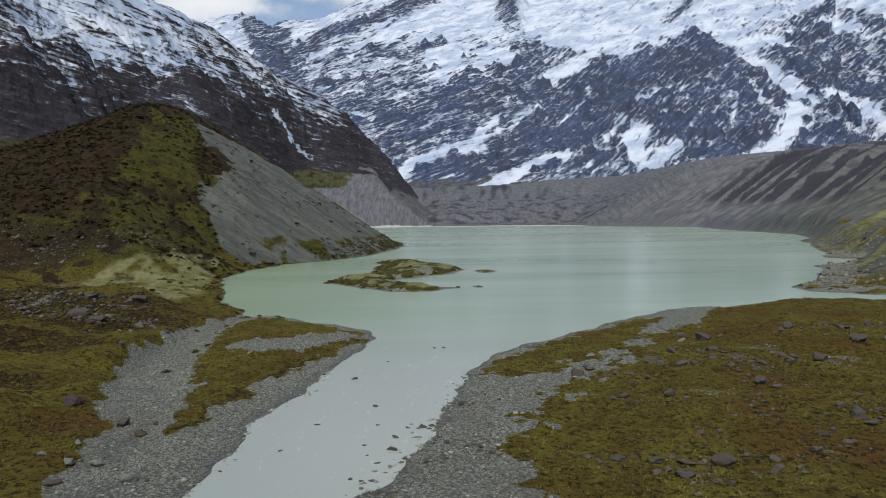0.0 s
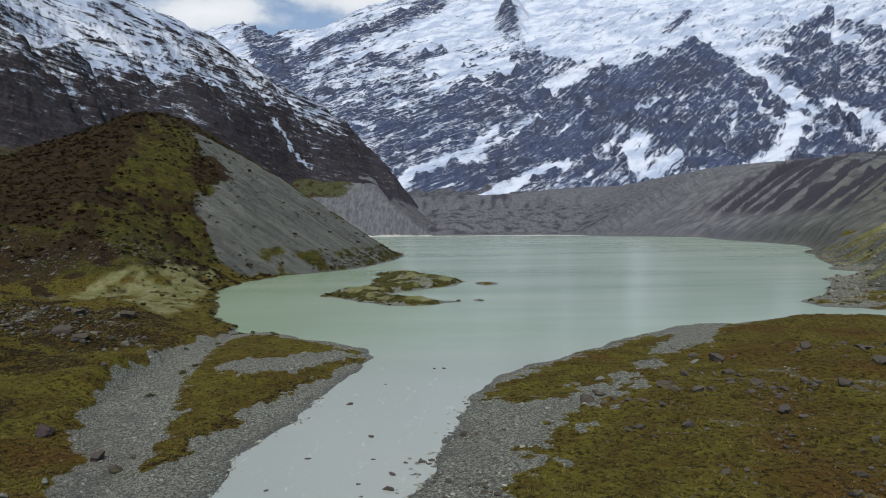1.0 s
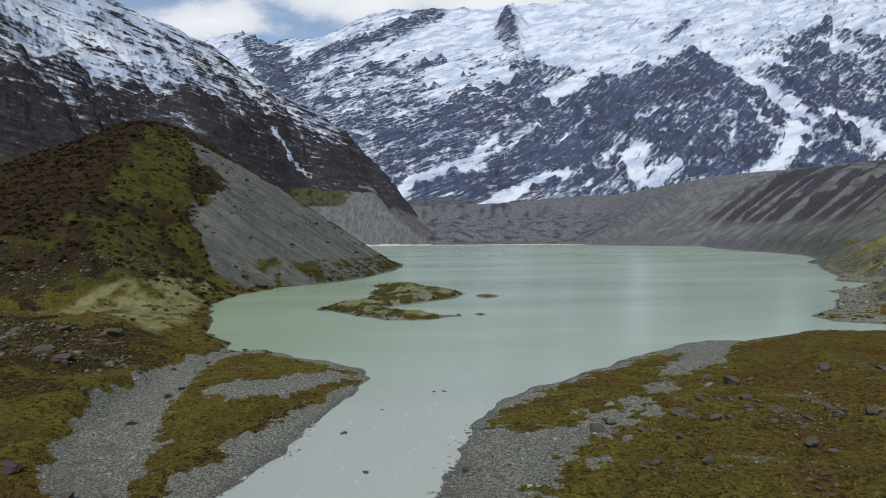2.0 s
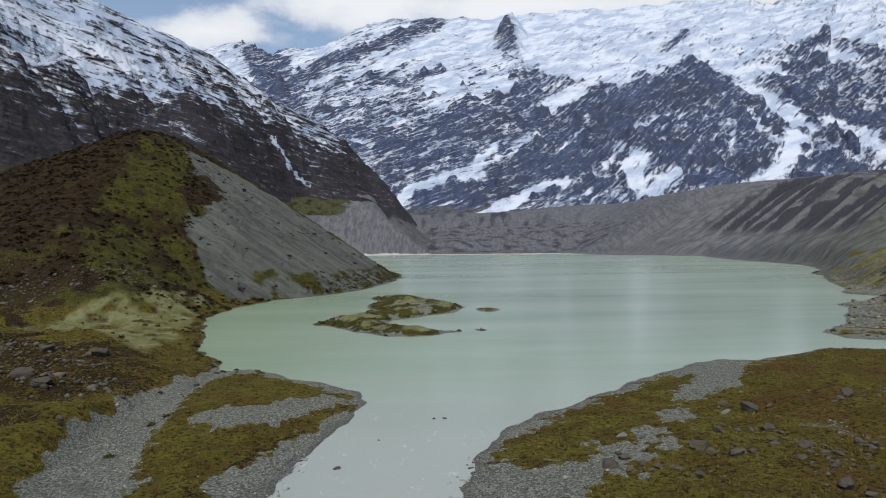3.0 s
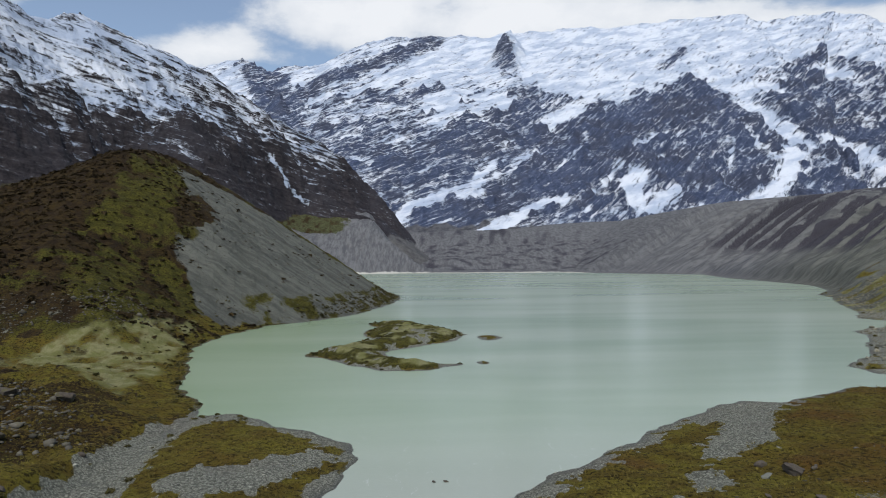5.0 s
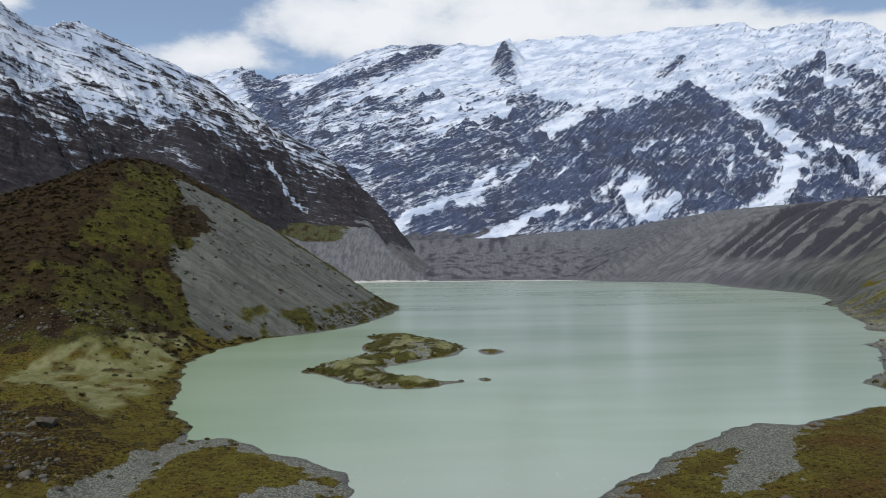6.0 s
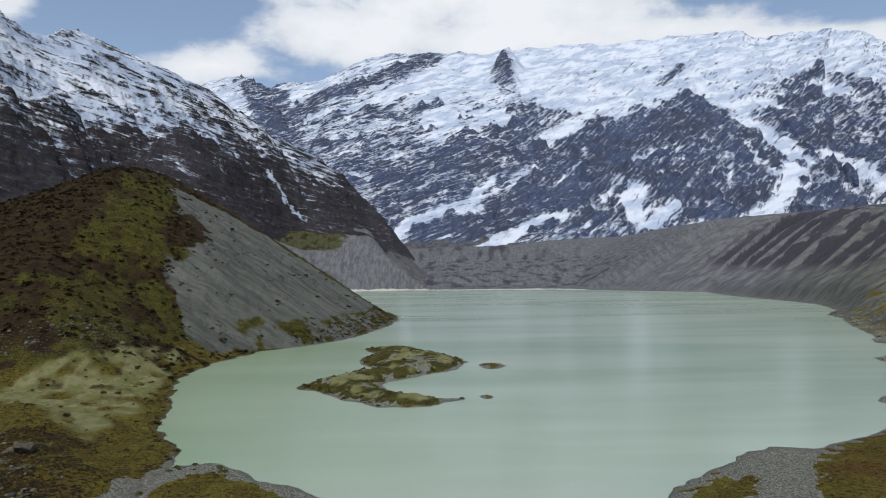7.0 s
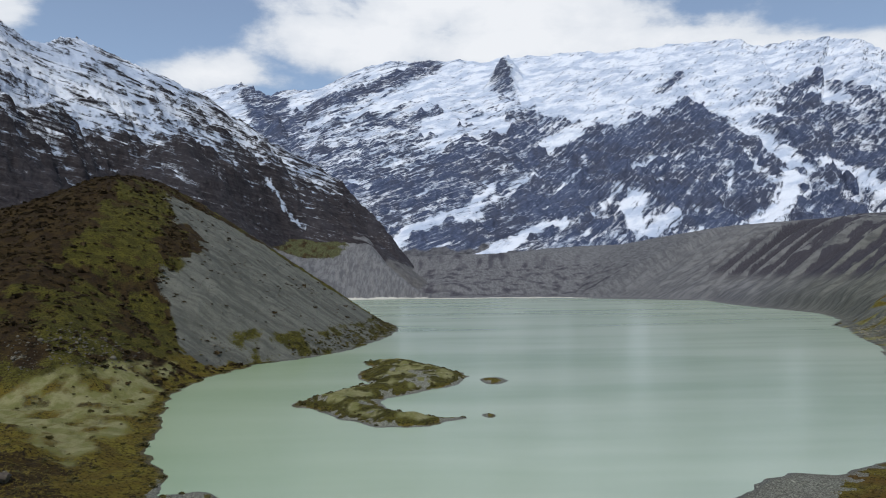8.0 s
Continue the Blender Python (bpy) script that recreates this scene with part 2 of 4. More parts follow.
SHRUB = shrub_material("dark_shrub_leaves", (0.030, 0.027, 0.011), (0.100, 0.088, 0.028))
BROWN_SHRUB = shrub_material("brown_shrub_leaves", (0.012, 0.009, 0.005), (0.052, 0.036, 0.014))
WATER = water_material()

# ---- land ----
# Heights are functions of the plan, in metres over the lake.


def lattice(ix, iy, seed):
    h = (ix * 374761393 + iy * 668265263 + seed * 974634721) & 0x7FFFFFFF
    h = ((h ^ (h >> 13)) * 1274126177) & 0x7FFFFFFF
    return ((h ^ (h >> 16)) & 0xFFFF) >> 8


WAY_COS, WAY_SIN = np.cos(np.arange(256) * 2 * np.pi / 256), np.sin(np.arange(256) * 2 * np.pi / 256)


def waves(x, y, seed=0):
    """Gradient noise, about -1 to 1."""
    x, y = np.asarray(x, float), np.asarray(y, float)
    ix, iy = np.floor(x).astype(np.int64), np.floor(y).astype(np.int64)
    fx, fy = x - ix, y - iy
    u, v = fx * fx * fx * (fx * (fx * 6 - 15) + 10), fy * fy * fy * (fy * (fy * 6 - 15) + 10)

    def corner(a, b):
        k = lattice(ix + a, iy + b, seed)
        return WAY_COS[k] * (fx - a) + WAY_SIN[k] * (fy - b)

    low = corner(0, 0) * (1 - u) + corner(1, 0) * u
    high = corner(0, 1) * (1 - u) + corner(1, 1) * u
    return (low * (1 - v) + high * v) * 1.5


def rolling(x, y, octaves, seed=0, gain=0.5):
    total, size = 0.0, 1.0
    for k in range(octaves):
        total = total + waves(x * 2 ** k + 17.3 * k, y * 2 ** k - 9.1 * k, seed + k) * size
        size *= gain
    return total


def ridged(x, y, octaves, seed=0, gain=0.5):
    """Sharp crests, 0 to about 2."""
    total, size, last = 0.0, 1.0, 1.0
    for k in range(octaves):
        v = (1.0 - np.abs(waves(x * 2.03 ** k + 31.7 * k, y * 2.03 ** k + 5.3 * k, seed + k))) ** 2
        total = total + v * size * last
        last = np.clip(v * 1.3, 0, 1)
        size *= gain
    return total


def step(a, b, v):
    t = np.clip((v - a) / (b - a), 0, 1)
    return t * t * (3 - 2 * t)


def to_line(x, y, line):
    """The distance to a polyline and how far along it, in points."""
    best, along = np.full(np.shape(x), 1e9), np.zeros(np.shape(x))
    for k in range(len(line) - 1):
        (ax, ay), (bx, by) = line[k][:2], line[k + 1][:2]
        dx, dy = bx - ax, by - ay
        t = np.clip(((x - ax) * dx + (y - ay) * dy) / (dx * dx + dy * dy), 0, 1)
        d = np.hypot(x - ax - t * dx, y - ay - t * dy)
        near = d < best
        best, along = np.where(near, d, best), np.where(near, k + t, along)
    return best, along


def inside(x, y, ring):
    """The distance to a ring of points: above 0 inside, below 0 outside (60 m at most there)."""
    east, north = [p[0] for p in ring], [p[1] for p in ring]
    near = (x > min(east) - 60) & (x < max(east) + 60) & (y > min(north) - 60) & (y < max(north) + 60)
    ring = list(ring) + [ring[0]]
    px, py = x[near], y[near]
    d, _ = to_line(px, py, ring)
    odd = np.zeros(np.shape(px), bool)
    for (ax, ay), (bx, by) in zip(ring[:-1], ring[1:]):
        if ay != by:
            odd ^= ((ay > py) != (by > py)) & (px < (bx - ax) * (py - ay) / (by - ay) + ax)
    out = np.full(np.shape(x), -60.0)
    out[near] = np.where(odd, d, -d)
    return out


LEFT_SHORE = [(-34, -300), (-27, 40), (-24, 84), (-24, 94), (-23, 110), (-20, 121), (-18, 136), (-15, 153), (-13, 167), (-15, 173),
              (-24, 184), (-33, 189), (-45, 201), (-52, 198), (-55, 210), (-67, 231), (-74, 251), (-93, 309), (-94, 352),
              (-84, 393), (-66, 414), (-48, 452), (-35, 522), (-29, 596), (-34, 650), (-46, 703), (-150, 860), (-225, 1150), (-215, 1360)]
RIGHT_SHORE = [(-165, 1425), (-60, 1469), (29, 1431), (212, 1431), (439, 1156), (404, 974), (392, 760), (372, 700), (345, 640), (308, 592), (300, 560), (283, 530), (262, 485), (235, 424), (216, 395), (222, 376), (200, 352),
               (178, 340), (176, 324), (160, 300), (146, 276), (121, 252), (124, 238), (140, 226), (170, 218), (168, 211), (128, 216), (106, 221), (80, 205), (70, 206), (59, 199), (50, 190), (34, 172), (18, 156), (8, 141), (3, 122),
               (0, 105), (-1, 97), (-4, 87), (-8, 83), (-10, 40), (-14, -300)]
LAKE = LEFT_SHORE + RIGHT_SHORE
ISLAND = [(-47, 286), (-43, 296), (-35, 316), (-25, 328), (-32, 343), (-32, 363), (-28, 373), (-36, 399), (-25, 398), (-7, 391), (7, 364),
          (13, 345), (9, 325), (-1, 313), (-10, 302), (-17, 296), (-18, 284), (-12, 275), (-6, 269), (3, 265), (10, 264), (2, 258),
          (-2, 252), (-16, 253), (-26, 262), (-37, 278), (-43, 282)]
STREAM = [(-36, 60), (-38, 84), (-40, 93), (-42, 105), (-48, 114), (-54, 136), (-57, 164), (-56, 182), (-53, 196), (-49, 194), (-48, 167),
          (-45, 144), (-39, 124), (-35, 109), (-32, 96), (-26, 84), (-26, 60)]
SPIT_GRASS = [(-32, 97), (-30, 102), (-29, 117), (-25, 130), (-21, 145), (-16, 159), (-18, 170), (-27, 180), (-43, 194), (-49, 174), (-44, 144), (-37, 121)]
SPIT_STONES = [(-40, 150), (-34, 141), (-27, 146), (-18, 160), (-21, 167), (-28, 160), (-37, 158)]
RIGHT_GRASS = [(8, -100), (9, 83), (10, 97), (14, 110), (24, 121), (36, 140), (50, 165), (66, 186), (84, 205), (99, 222), (160, 290), (260, 380), (400, 300), (400, -100)]
STRIP_GRASS = [(7, 124), (11, 139), (21, 154), (36, 169), (51, 186), (57, 180), (36, 146), (20, 129)]
PALE_FLAT = [(-136, 252), (-126, 284), (-114, 318), (-106, 350), (-98, 318), (-91, 290), (-77, 240), (-72, 205), (-84, 214), (-105, 240)]


SHORE_SKETCH = [(-34, -300), (-24, 100), (-55, 210), (-94, 352), (-29, 596), (-46, 703), (-225, 1150), (-165, 1425), (-60, 1469), (212, 1431),
                (439, 1156), (394, 728), (265, 485), (99, 221), (34, 172), (-4, 87), (-14, -300)]


def shore(x, y):
    """How far from the water a place lies: above 0 on land."""
    wobble = rolling(x / 9, y / 9, 3, 3) * np.clip(0.7 + y / 260, 0.5, 2.2)
    lake = -inside(x, y, LAKE)
    lake = np.where(lake >= 60, np.maximum(60, to_line(x, y, SHORE_SKETCH)[0]), lake) + wobble
    island = inside(x, y, ISLAND) + wobble * 0.8
    rocks = np.maximum(4.5 - np.hypot((x - 22) / 1.1, (y - 332) / 2.2), 2.0 - np.hypot(x - 15, (y - 266) / 1.4)) + wobble * 0.5
    shoals = np.maximum(16 - np.hypot((x - 190) / 2.2, y - 1405), 9 - np.hypot((x - 60) / 4, y - 1425)) + wobble
    return np.maximum(np.maximum(np.maximum(lake, island), rocks), shoals)


def moraine_hill(x, y):
    """The hill beside the lake: a scree slope to the water, a grassy nose to the front."""
    shore_x = np.interp(y, [380, 393, 414, 452, 522, 596, 650, 703, 860, 1150, 1500], [-92, -84, -66, -48, -36, -31, -36, -46, -150, -225, -240])
    scree = 0.665 * (shore_x - 4 - x)
    nose = 0.47 * (y - 268 + 0.12 * (x + 150)) + 4 - 0.22 * np.maximum(0, -195 - x) + 5 * rolling(x / 60, y / 60, 3, 8)
    crest = np.interp(y, [300, 640, 740, 820, 1250, 1550], [126, 126, 104, 82, 50, 40])
    crest = crest - 0.50 * np.maximum(0, -214 - x) * step(900, 660, y)
    soft = 7.0
    z = -soft * np.log(np.exp(-np.clip(scree, -50, 300) / soft) + np.exp(-np.clip(nose, -50, 300) / soft) + np.exp(-np.clip(crest, -50, 300) / soft))
    return z


def right_wall(x, y):
    """The gullied moraine wall on the other shore and the debris at the lake's head."""
    shore_x = np.interp(y, [200, 245, 288, 342, 424, 485, 592, 700, 1156, 1431], [84, 124, 154, 190, 236, 264, 312, 374, 439, 300])
    d = x - shore_x
    gullies = ridged((y - x * 0.3) / 40, (x + 0.2 * y) / 900, 3, 21, 0.5)
    gullies = 0.8 + (gullies - 0.8) * step(1600, 1150, y) + 0.16 * (ridged((y - x * 0.35) / 34, (x + 0.2 * y) / 700, 2, 24, 0.5) - 0.8)
    steep = step(520, 800, y)
    z = d * (0.10 + 0.38 * step(250, 330, y) + 0.10 * steep) * np.clip(0.78 + (0.19 + 0.08 * step(620, 760, y) * step(1350, 1150, y)) * gullies, 0.5, 1.4)
    crest = np.interp(y, [200, 240, 280, 330, 420, 520, 620, 800, 1100, 1500, 1900, 2600], [3, 4, 11, 21, 24, 29, 46, 98, 136, 142, 146, 150])
    soft = crest * 0.08
    z = -soft * np.log(np.exp(-np.clip(z, -60, 400) / soft) + np.exp(-(crest + 0.04 * np.maximum(d - 260, 0)) / soft))
    return np.where(d > -60, z, -20)


def head_wall(x, y):
    """The debris that rises beyond the lake's far end."""
    far = np.maximum(0, y - np.interp(x, [-200, -60, 29, 212, 439, 900], [1430, 1475, 1440, 1440, 1330, 1150]))
    z = 0.5 + 0.012 * np.minimum(far, 60) + 0.03 * np.clip(far - 60, 0, 120) + 0.17 * np.maximum(0, far - 150) + 2.2 * rolling(x / 60, y / 60, 4, 14) * step(30, 200, far)
    mound = 15 * np.exp(-(((x - 30) / 60) ** 2 + ((y - 1650) / 80) ** 2))
    return np.where(far > 0, np.minimum(z + mound, 150), -20)


def far_fan(x, y, d):
    """The pale scree fan at the far left corner of the lake, with a terrace above."""
    z = 0.58 * d + 2.5 * rolling(x / 30, y / 60, 3, 17)
    cap = np.minimum(96 + 0.34 * np.maximum(0, d - 165), 150) * step(0, -130, x + 0.2 * (y - 1480)) * step(2000, 1750, y) + 8
    z = -8 * np.log(np.exp(-np.clip(z, -60, 400) / 8) + np.exp(-np.clip(cap, 0, 400) / 8))
    return np.where((x < -10) & (y > 1250), z, -20)


def land(x, y):
    d = shore(x, y)
    bank = np.where(d > 0, 1.5 * (1 - np.exp(-np.maximum(d, 0) / 9)), np.maximum(d * 0.22, -3))
    z = bank
    lift = step(0, 25, d)
    # hummocks on the near left bank, a low swell on the right
    left = step(-46, -62, x + 0.04 * (y - 150)) * step(330, 250, y) * lift
    z = z + left * (3.0 + 2.6 * rolling(x / 26, y / 26, 3, 5) + 0.022 * np.maximum(0, -60 - x) * step(60, 110, y))
    z = z + step(5, 60, x) * step(330, 230, y) * lift * (0.9 + 1.3 * rolling(x / 30, y / 30, 3, 9))
    spit = step(0, 9, inside(x, y, SPIT_GRASS))
    z = z + spit * (0.7 + 0.4 * rolling(x / 9, y / 9, 2, 6))
    bed = step(-2, 3, inside(x, y, STREAM))
    z = z * (1 - bed) + bed * np.minimum(z, 0.35 + 0.15 * rolling(x / 4, y / 4, 2, 4))
    island = inside(x, y, ISLAND)
    z = z + step(1, 9, island) * (1.2 + 0.9 * rolling(x / 14, y / 14, 2, 7))
    flat = step(-4, 8, inside(x, y, PALE_FLAT))
    z = z * (1 - flat * 0.6) + flat * 0.6 * 1.8
    dry = step(0, 6, d)
    hill = moraine_hill(x, y)
    z = np.where(x < 0, np.maximum(z, hill * dry + z * (1 - dry)), z)
    wall = np.maximum(np.maximum(right_wall(x, y), head_wall(x, y)), far_fan(x, y, d)) * step(0, 30, d)
    z = np.maximum(z, np.where((y > 210) & (d > 0), wall, -20))
    rough = np.clip(d / 5, 0.15, 1)
    z = z + rough * (0.16 * rolling(x / 2.6, y / 2.6, 3, 1) + 0.35 * rolling(x / 8, y / 8, 2, 2))
    z = z + step(-60, -90, x) * step(0, 12, d) * step(700, 600, y) * 0.75 * rolling(x / 8, y / 8, 4, 32, 0.6)
    high = step(10, 40, z)
    z = z + high * np.where(x > 0, 0.7, 1.6) * rolling(x / 14, y / 14, 4, 31)
    return z


def swept(x, y, ridges):
    """The height of crests that fall off to both sides."""
    z = np.full(np.shape(x), -200.0)
    for fall, line in ridges:
        d, s = to_line(x, y, line)
        top = np.interp(s, range(len(line)), [p[2] for p in line])
        z = np.maximum(z, top - fall * d)
    return z


FAR_CREST = [(-1900, 4500, 1150), (-1666, 4546, 1301), (-1401, 4546, 1367), (-1250, 4546, 1381), (-1050, 4496, 1289), (-796, 4546, 1350),
             (-568, 4546, 1436), (-266, 4596, 1541), (120, 4646, 1550)]
SUMMIT_CREST = [(120, 4646, 1550), (515, 4696, 1580), (1117, 4700, 1622), (1716, 4700, 1672), (2147, 4646, 1695), (2278, 4596, 1620), (2684, 4496, 1657),
                (2777, 4346, 1564), (2962, 4246, 1427), (3420, 4146, 1599), (3919, 3946, 1318), (4300, 3400, 900)]
PYRAMID = [
    (1.05, [(1479, 3946, 1110), (1094, 3746, 882), (772, 3446, 599), (450, 3046, 332), (191, 2646, 140)]),
    (1.05, [(1479, 3946, 1110), (1583, 3646, 830), (1650, 3246, 500), (1490, 2846, 254)]),
    (0.95, [(1479, 3946, 1110), (1330, 3346, 640), (905, 2546, 213)]),
    (1.00, [(1583, 3646, 830), (1420, 3200, 500), (1250, 2800, 270)]),
    (0.80, [(1479, 3946, 1095), (1900, 4300, 1300), (2147, 4646, 1690)]),
]
WEST_WALL = [
    (0.95, [(-1050, 4496, 1250), (-845, 3746, 821), (-539, 3796, 956), (-225, 3846, 1077), (92, 3746, 969), (332, 3646, 820), (592, 3746, 933)]),
    (0.80, [(-845, 3746, 821), (-420, 2900, 330), (-250, 2500, 140)]),
    (0.80, [(92, 3746, 969), (-30, 3000, 430), (100, 2500, 160)]),
    (1.40, [(500, 4400, 1480), (446, 4086, 1380), (508, 3940, 1150)]),
]
EAST_CRAGS = [
    (1.00, [(2300, 3700, 1000), (1986, 3346, 795), (1669, 2946, 516), (1668, 2746, 358), (1688, 2546, 248)]),
    (1.00, [(1669, 2946, 516), (1361, 2646, 260)]),
    (1.10, [(2600, 4400, 1500), (2388, 4246, 1378), (2171, 4046, 1230), (2050, 3946, 1102)]),
    (0.95, [(2777, 4346, 1500), (2566, 3946, 1230), (2167, 3646, 956), (1813, 3446, 734)]),
    (0.90, [(2962, 4246, 1400), (2466, 3546, 987), (2061, 3246, 662), (1960, 2946, 405)]),
]
FAR_RIDGES = [(0.78, FAR_CREST), (0.62, SUMMIT_CREST)] + PYRAMID + WEST_WALL + EAST_CRAGS


def far_base(x, y):
    """The great forms of the far range: its ridges over a rising slope."""
    ramp = np.interp(y, [1700, 2200, 2500, 3000, 3600, 4000, 4300, 4600, 5000], [-60, 60, 125, 260, 540, 830, 1080, 1200, 900])
    side = np.clip((x + 1100) / 500, 0, 1)
    bend = 30 * rolling(x / 420, y / 420, 3, 41)
    z = np.maximum(swept(x + bend, y, FAR_RIDGES), ramp * (0.35 + 0.65 * side))
    return z + step(80, 420, z) * 26 * rolling(x / 330, y / 330, 3, 44)


def banded(x, z, dip, long, thick, seed):
    """Noise drawn out along beds that rise to one side, in front elevation."""
    c, k = math.cos(radians(dip)), math.sin(radians(dip))
    return rolling((x * c + z * k) / long, (z * c - x * k) / thick, 5, seed, 0.62)


def beds(x, y, z, dip, thick, seed):
    """Ledges and short cliffs along beds that rise to the east."""
    c, k = math.cos(radians(dip)), math.sin(radians(dip))
    phase = (z * c - x * k) / thick + 0.9 * rolling(x / (thick * 6), y / (thick * 4), 4, seed, 0.6)
    return thick / 6.2832 * np.sin(6.2832 * phase)


def far_relief(x, y, z, snow):
    """Ribs, gullies and ledges in the rock; soft swells where the snow lies deep."""
    bare = 1 - 0.80 * step(0.60, 0.95, snow)
    rise = step(60, 260, z)
    ribs = 26 * (ridged((x + 0.25 * y) / 190, (y - 0.2 * x) / 480, 4, 53, 0.52) - 0.8) + 9 * (ridged((x - 0.2 * y) / 62, y / 170, 4, 57, 0.6) - 0.8)
    ledge = 0.85 * beds(x, y, z, 25, 74, 56) + 0.75 * beds(x, y, z, 29, 27, 58)
    ice = 9 * rolling((x + 0.5 * y) / 110, (y - 0.4 * x) / 60, 5, 59, 0.6)
    return z + rise * (bare * (ribs + ledge) + (1 - bare) * ice)


def softened(z, reach):
    """A grid of heights averaged over a square of cells."""
    for axis in (0, 1):
        n = z.shape[axis]
        total = np.concatenate((np.zeros_like(np.take(z, [0], axis)), np.cumsum(z, axis)), axis)
        low, high = np.maximum(np.arange(n) - reach, 0), np.minimum(np.arange(n) + reach + 1, n)
        count = (high - low).reshape((-1, 1) if axis == 0 else (1, -1))
        z = (np.take(total, high, axis) - np.take(total, low, axis)) / count
    return z


def lying(u, y, z, reach, depth):
    """Where snow holds: more in hollows and on easy ground, less on ribs and cliffs."""
    zu, zy = np.gradient(z, u[0], axis=1), np.gradient(z, y[:, 0], axis=0)
    fall = np.hypot(zu / y, zy - u / y * zu)
    return 0.32 * np.clip(0.95 - fall, -0.8, 0.6) - 0.26 * np.clip((z - softened(z, reach)) / depth, -0.8, 0.8)


# Front elevation of the far range: how much snow lies, half width, and a line (x, z).
SNOWFIELDS = [
    (0.66, 167, [(-687, 945), (-371, 788), (-129, 681)]),
    (0.58, 81, [(-451, 610), (-316, 636), (-71, 586)]),
    (0.97, 153, [(15, 1307), (335, 1296), (892, 1472), (1267, 1499), (1640, 1508), (1843, 1368), (2076, 1267)]),
    (0.96, 117, [(12, 1006), (65, 772), (167, 663), (296, 794)]),
    (0.96, 134, [(622, 1164), (713, 946), (932, 963), (1191, 1059)]),
    (0.95, 42, [(706, 755), (536, 664), (389, 557), (264, 436)]),
    (0.97, 30, [(-887, 867), (-700, 999), (-465, 967), (-212, 1039), (13, 1149)]),
    (0.95, 64, [(1482, 1037), (1506, 855), (1658, 857), (1703, 796)]),
    (0.90, 88, [(2502, 1319), (2276, 1302), (2129, 1204)]),
    (0.85, 48, [(1647, 500), (1819, 464), (1804, 370)]),
]
WEST_CLIFFS = [
    (0.34, 75, [(-882, 922), (-730, 1119), (-519, 1206), (-239, 1325), (-40, 1463)]),
    (0.25, 98, [(-1151, 1381), (-1001, 1022)]),
    (0.50, 51, [(-1196, 1246), (-1068, 1151)]),
    (0.68, 50, [(424, 1318), (400, 1192), (441, 1035)]),
    (0.42, 35, [(543, 910), (468, 788), (326, 720)]),
    (0.05, 26, [(508, 618), (378, 532)]),
    (0.40, 37, [(-329, 907), (-200, 858), (11, 950)]),
    (0.33, 120, [(-300, 393), (-113, 417), (128, 515), (297, 628)]),
    (0.28, 70, [(476, 491), (303, 392), (168, 234)]),
    (0.10, 51, [(-48, 165), (62, 178), (210, 234), (327, 284)]),
]
PYRAMID_CLIFFS = [
    (0.16, 86, [(1199, 771), (903, 660), (643, 445), (442, 308)]),
    (0.22, 100, [(1341, 852), (1303, 620), (1354, 516)]),
    (0.14, 82, [(864, 493), (958, 402), (987, 268)]),
    (0.12, 56, [(1127, 290), (1152, 251), (1285, 366)]),
    (0.08, 34, [(960, 768), (1109, 777)]),
    (0.25, 35, [(565, 281), (610, 231)]),
]
CRAGS = [
    (0.58, 23, [(1279, 1097), (1493, 1256)]),
    (0.36, 35, [(1864, 987), (2061, 1093), (2274, 1208)]),
    (0.32, 35, [(1762, 838), (2022, 959), (2149, 946)]),
    (0.40, 113, [(1692, 705), (1947, 725), (2066, 735)]),
    (0.42, 43, [(2323, 1117), (2292, 973)]),
    (0.30, 45, [(1347, 450), (1301, 337)]),
    (0.45, 41, [(1564, 454), (1400, 344)]),
    (0.42, 31, [(1564, 438), (1552, 338)]),
    (0.06, 35, [(1281, 223), (1431, 266), (1499, 263)]),
]
WEST_COULOIRS = [
    (0.92, 15, [(242, 416), (136, 324), (46, 280), (-39, 233), (-111, 211)]),
    (0.85, 11, [(301, 378), (181, 332), (98, 271)]),
    (0.97, 24, [(-97, 215), (-138, 171), (-154, 124), (-121, 84)]),
    (0.85, 16, [(489, 251), (375, 221), (266, 148), (185, 130), (111, 108)]),
    (0.97, 22, [(269, 161), (215, 136)]),
    (0.85, 20, [(98, 259), (176, 290)]),
    (0.75, 17, [(318, 407), (433, 473)]),
    (0.80, 12, [(840, 494), (964, 555)]),
    (0.70, 19, [(1173, 399), (1248, 500)]),
]
EAST_COULOIRS = [
    (0.98, 37, [(805, 350), (750, 294), (728, 226)]),
    (0.97, 19, [(903, 275), (828, 235), (768, 197)]),
    (0.70, 14, [(752, 393), (661, 305)]),
    (0.96, 44, [(1503, 735), (1522, 609), (1533, 510)]),
    (0.96, 26, [(1457, 458), (1351, 334), (1240, 260), (1136, 210)]),
    (0.97, 22, [(1570, 325), (1676, 271), (1664, 233)]),
    (0.72, 17, [(1380, 584), (1356, 405)]),
    (0.66, 15, [(511, 379), (682, 531)]),
    (0.70, 17, [(-361, 482), (-280, 435)]),
    (0.66, 11, [(-151, 317), (-231, 254)]),
]


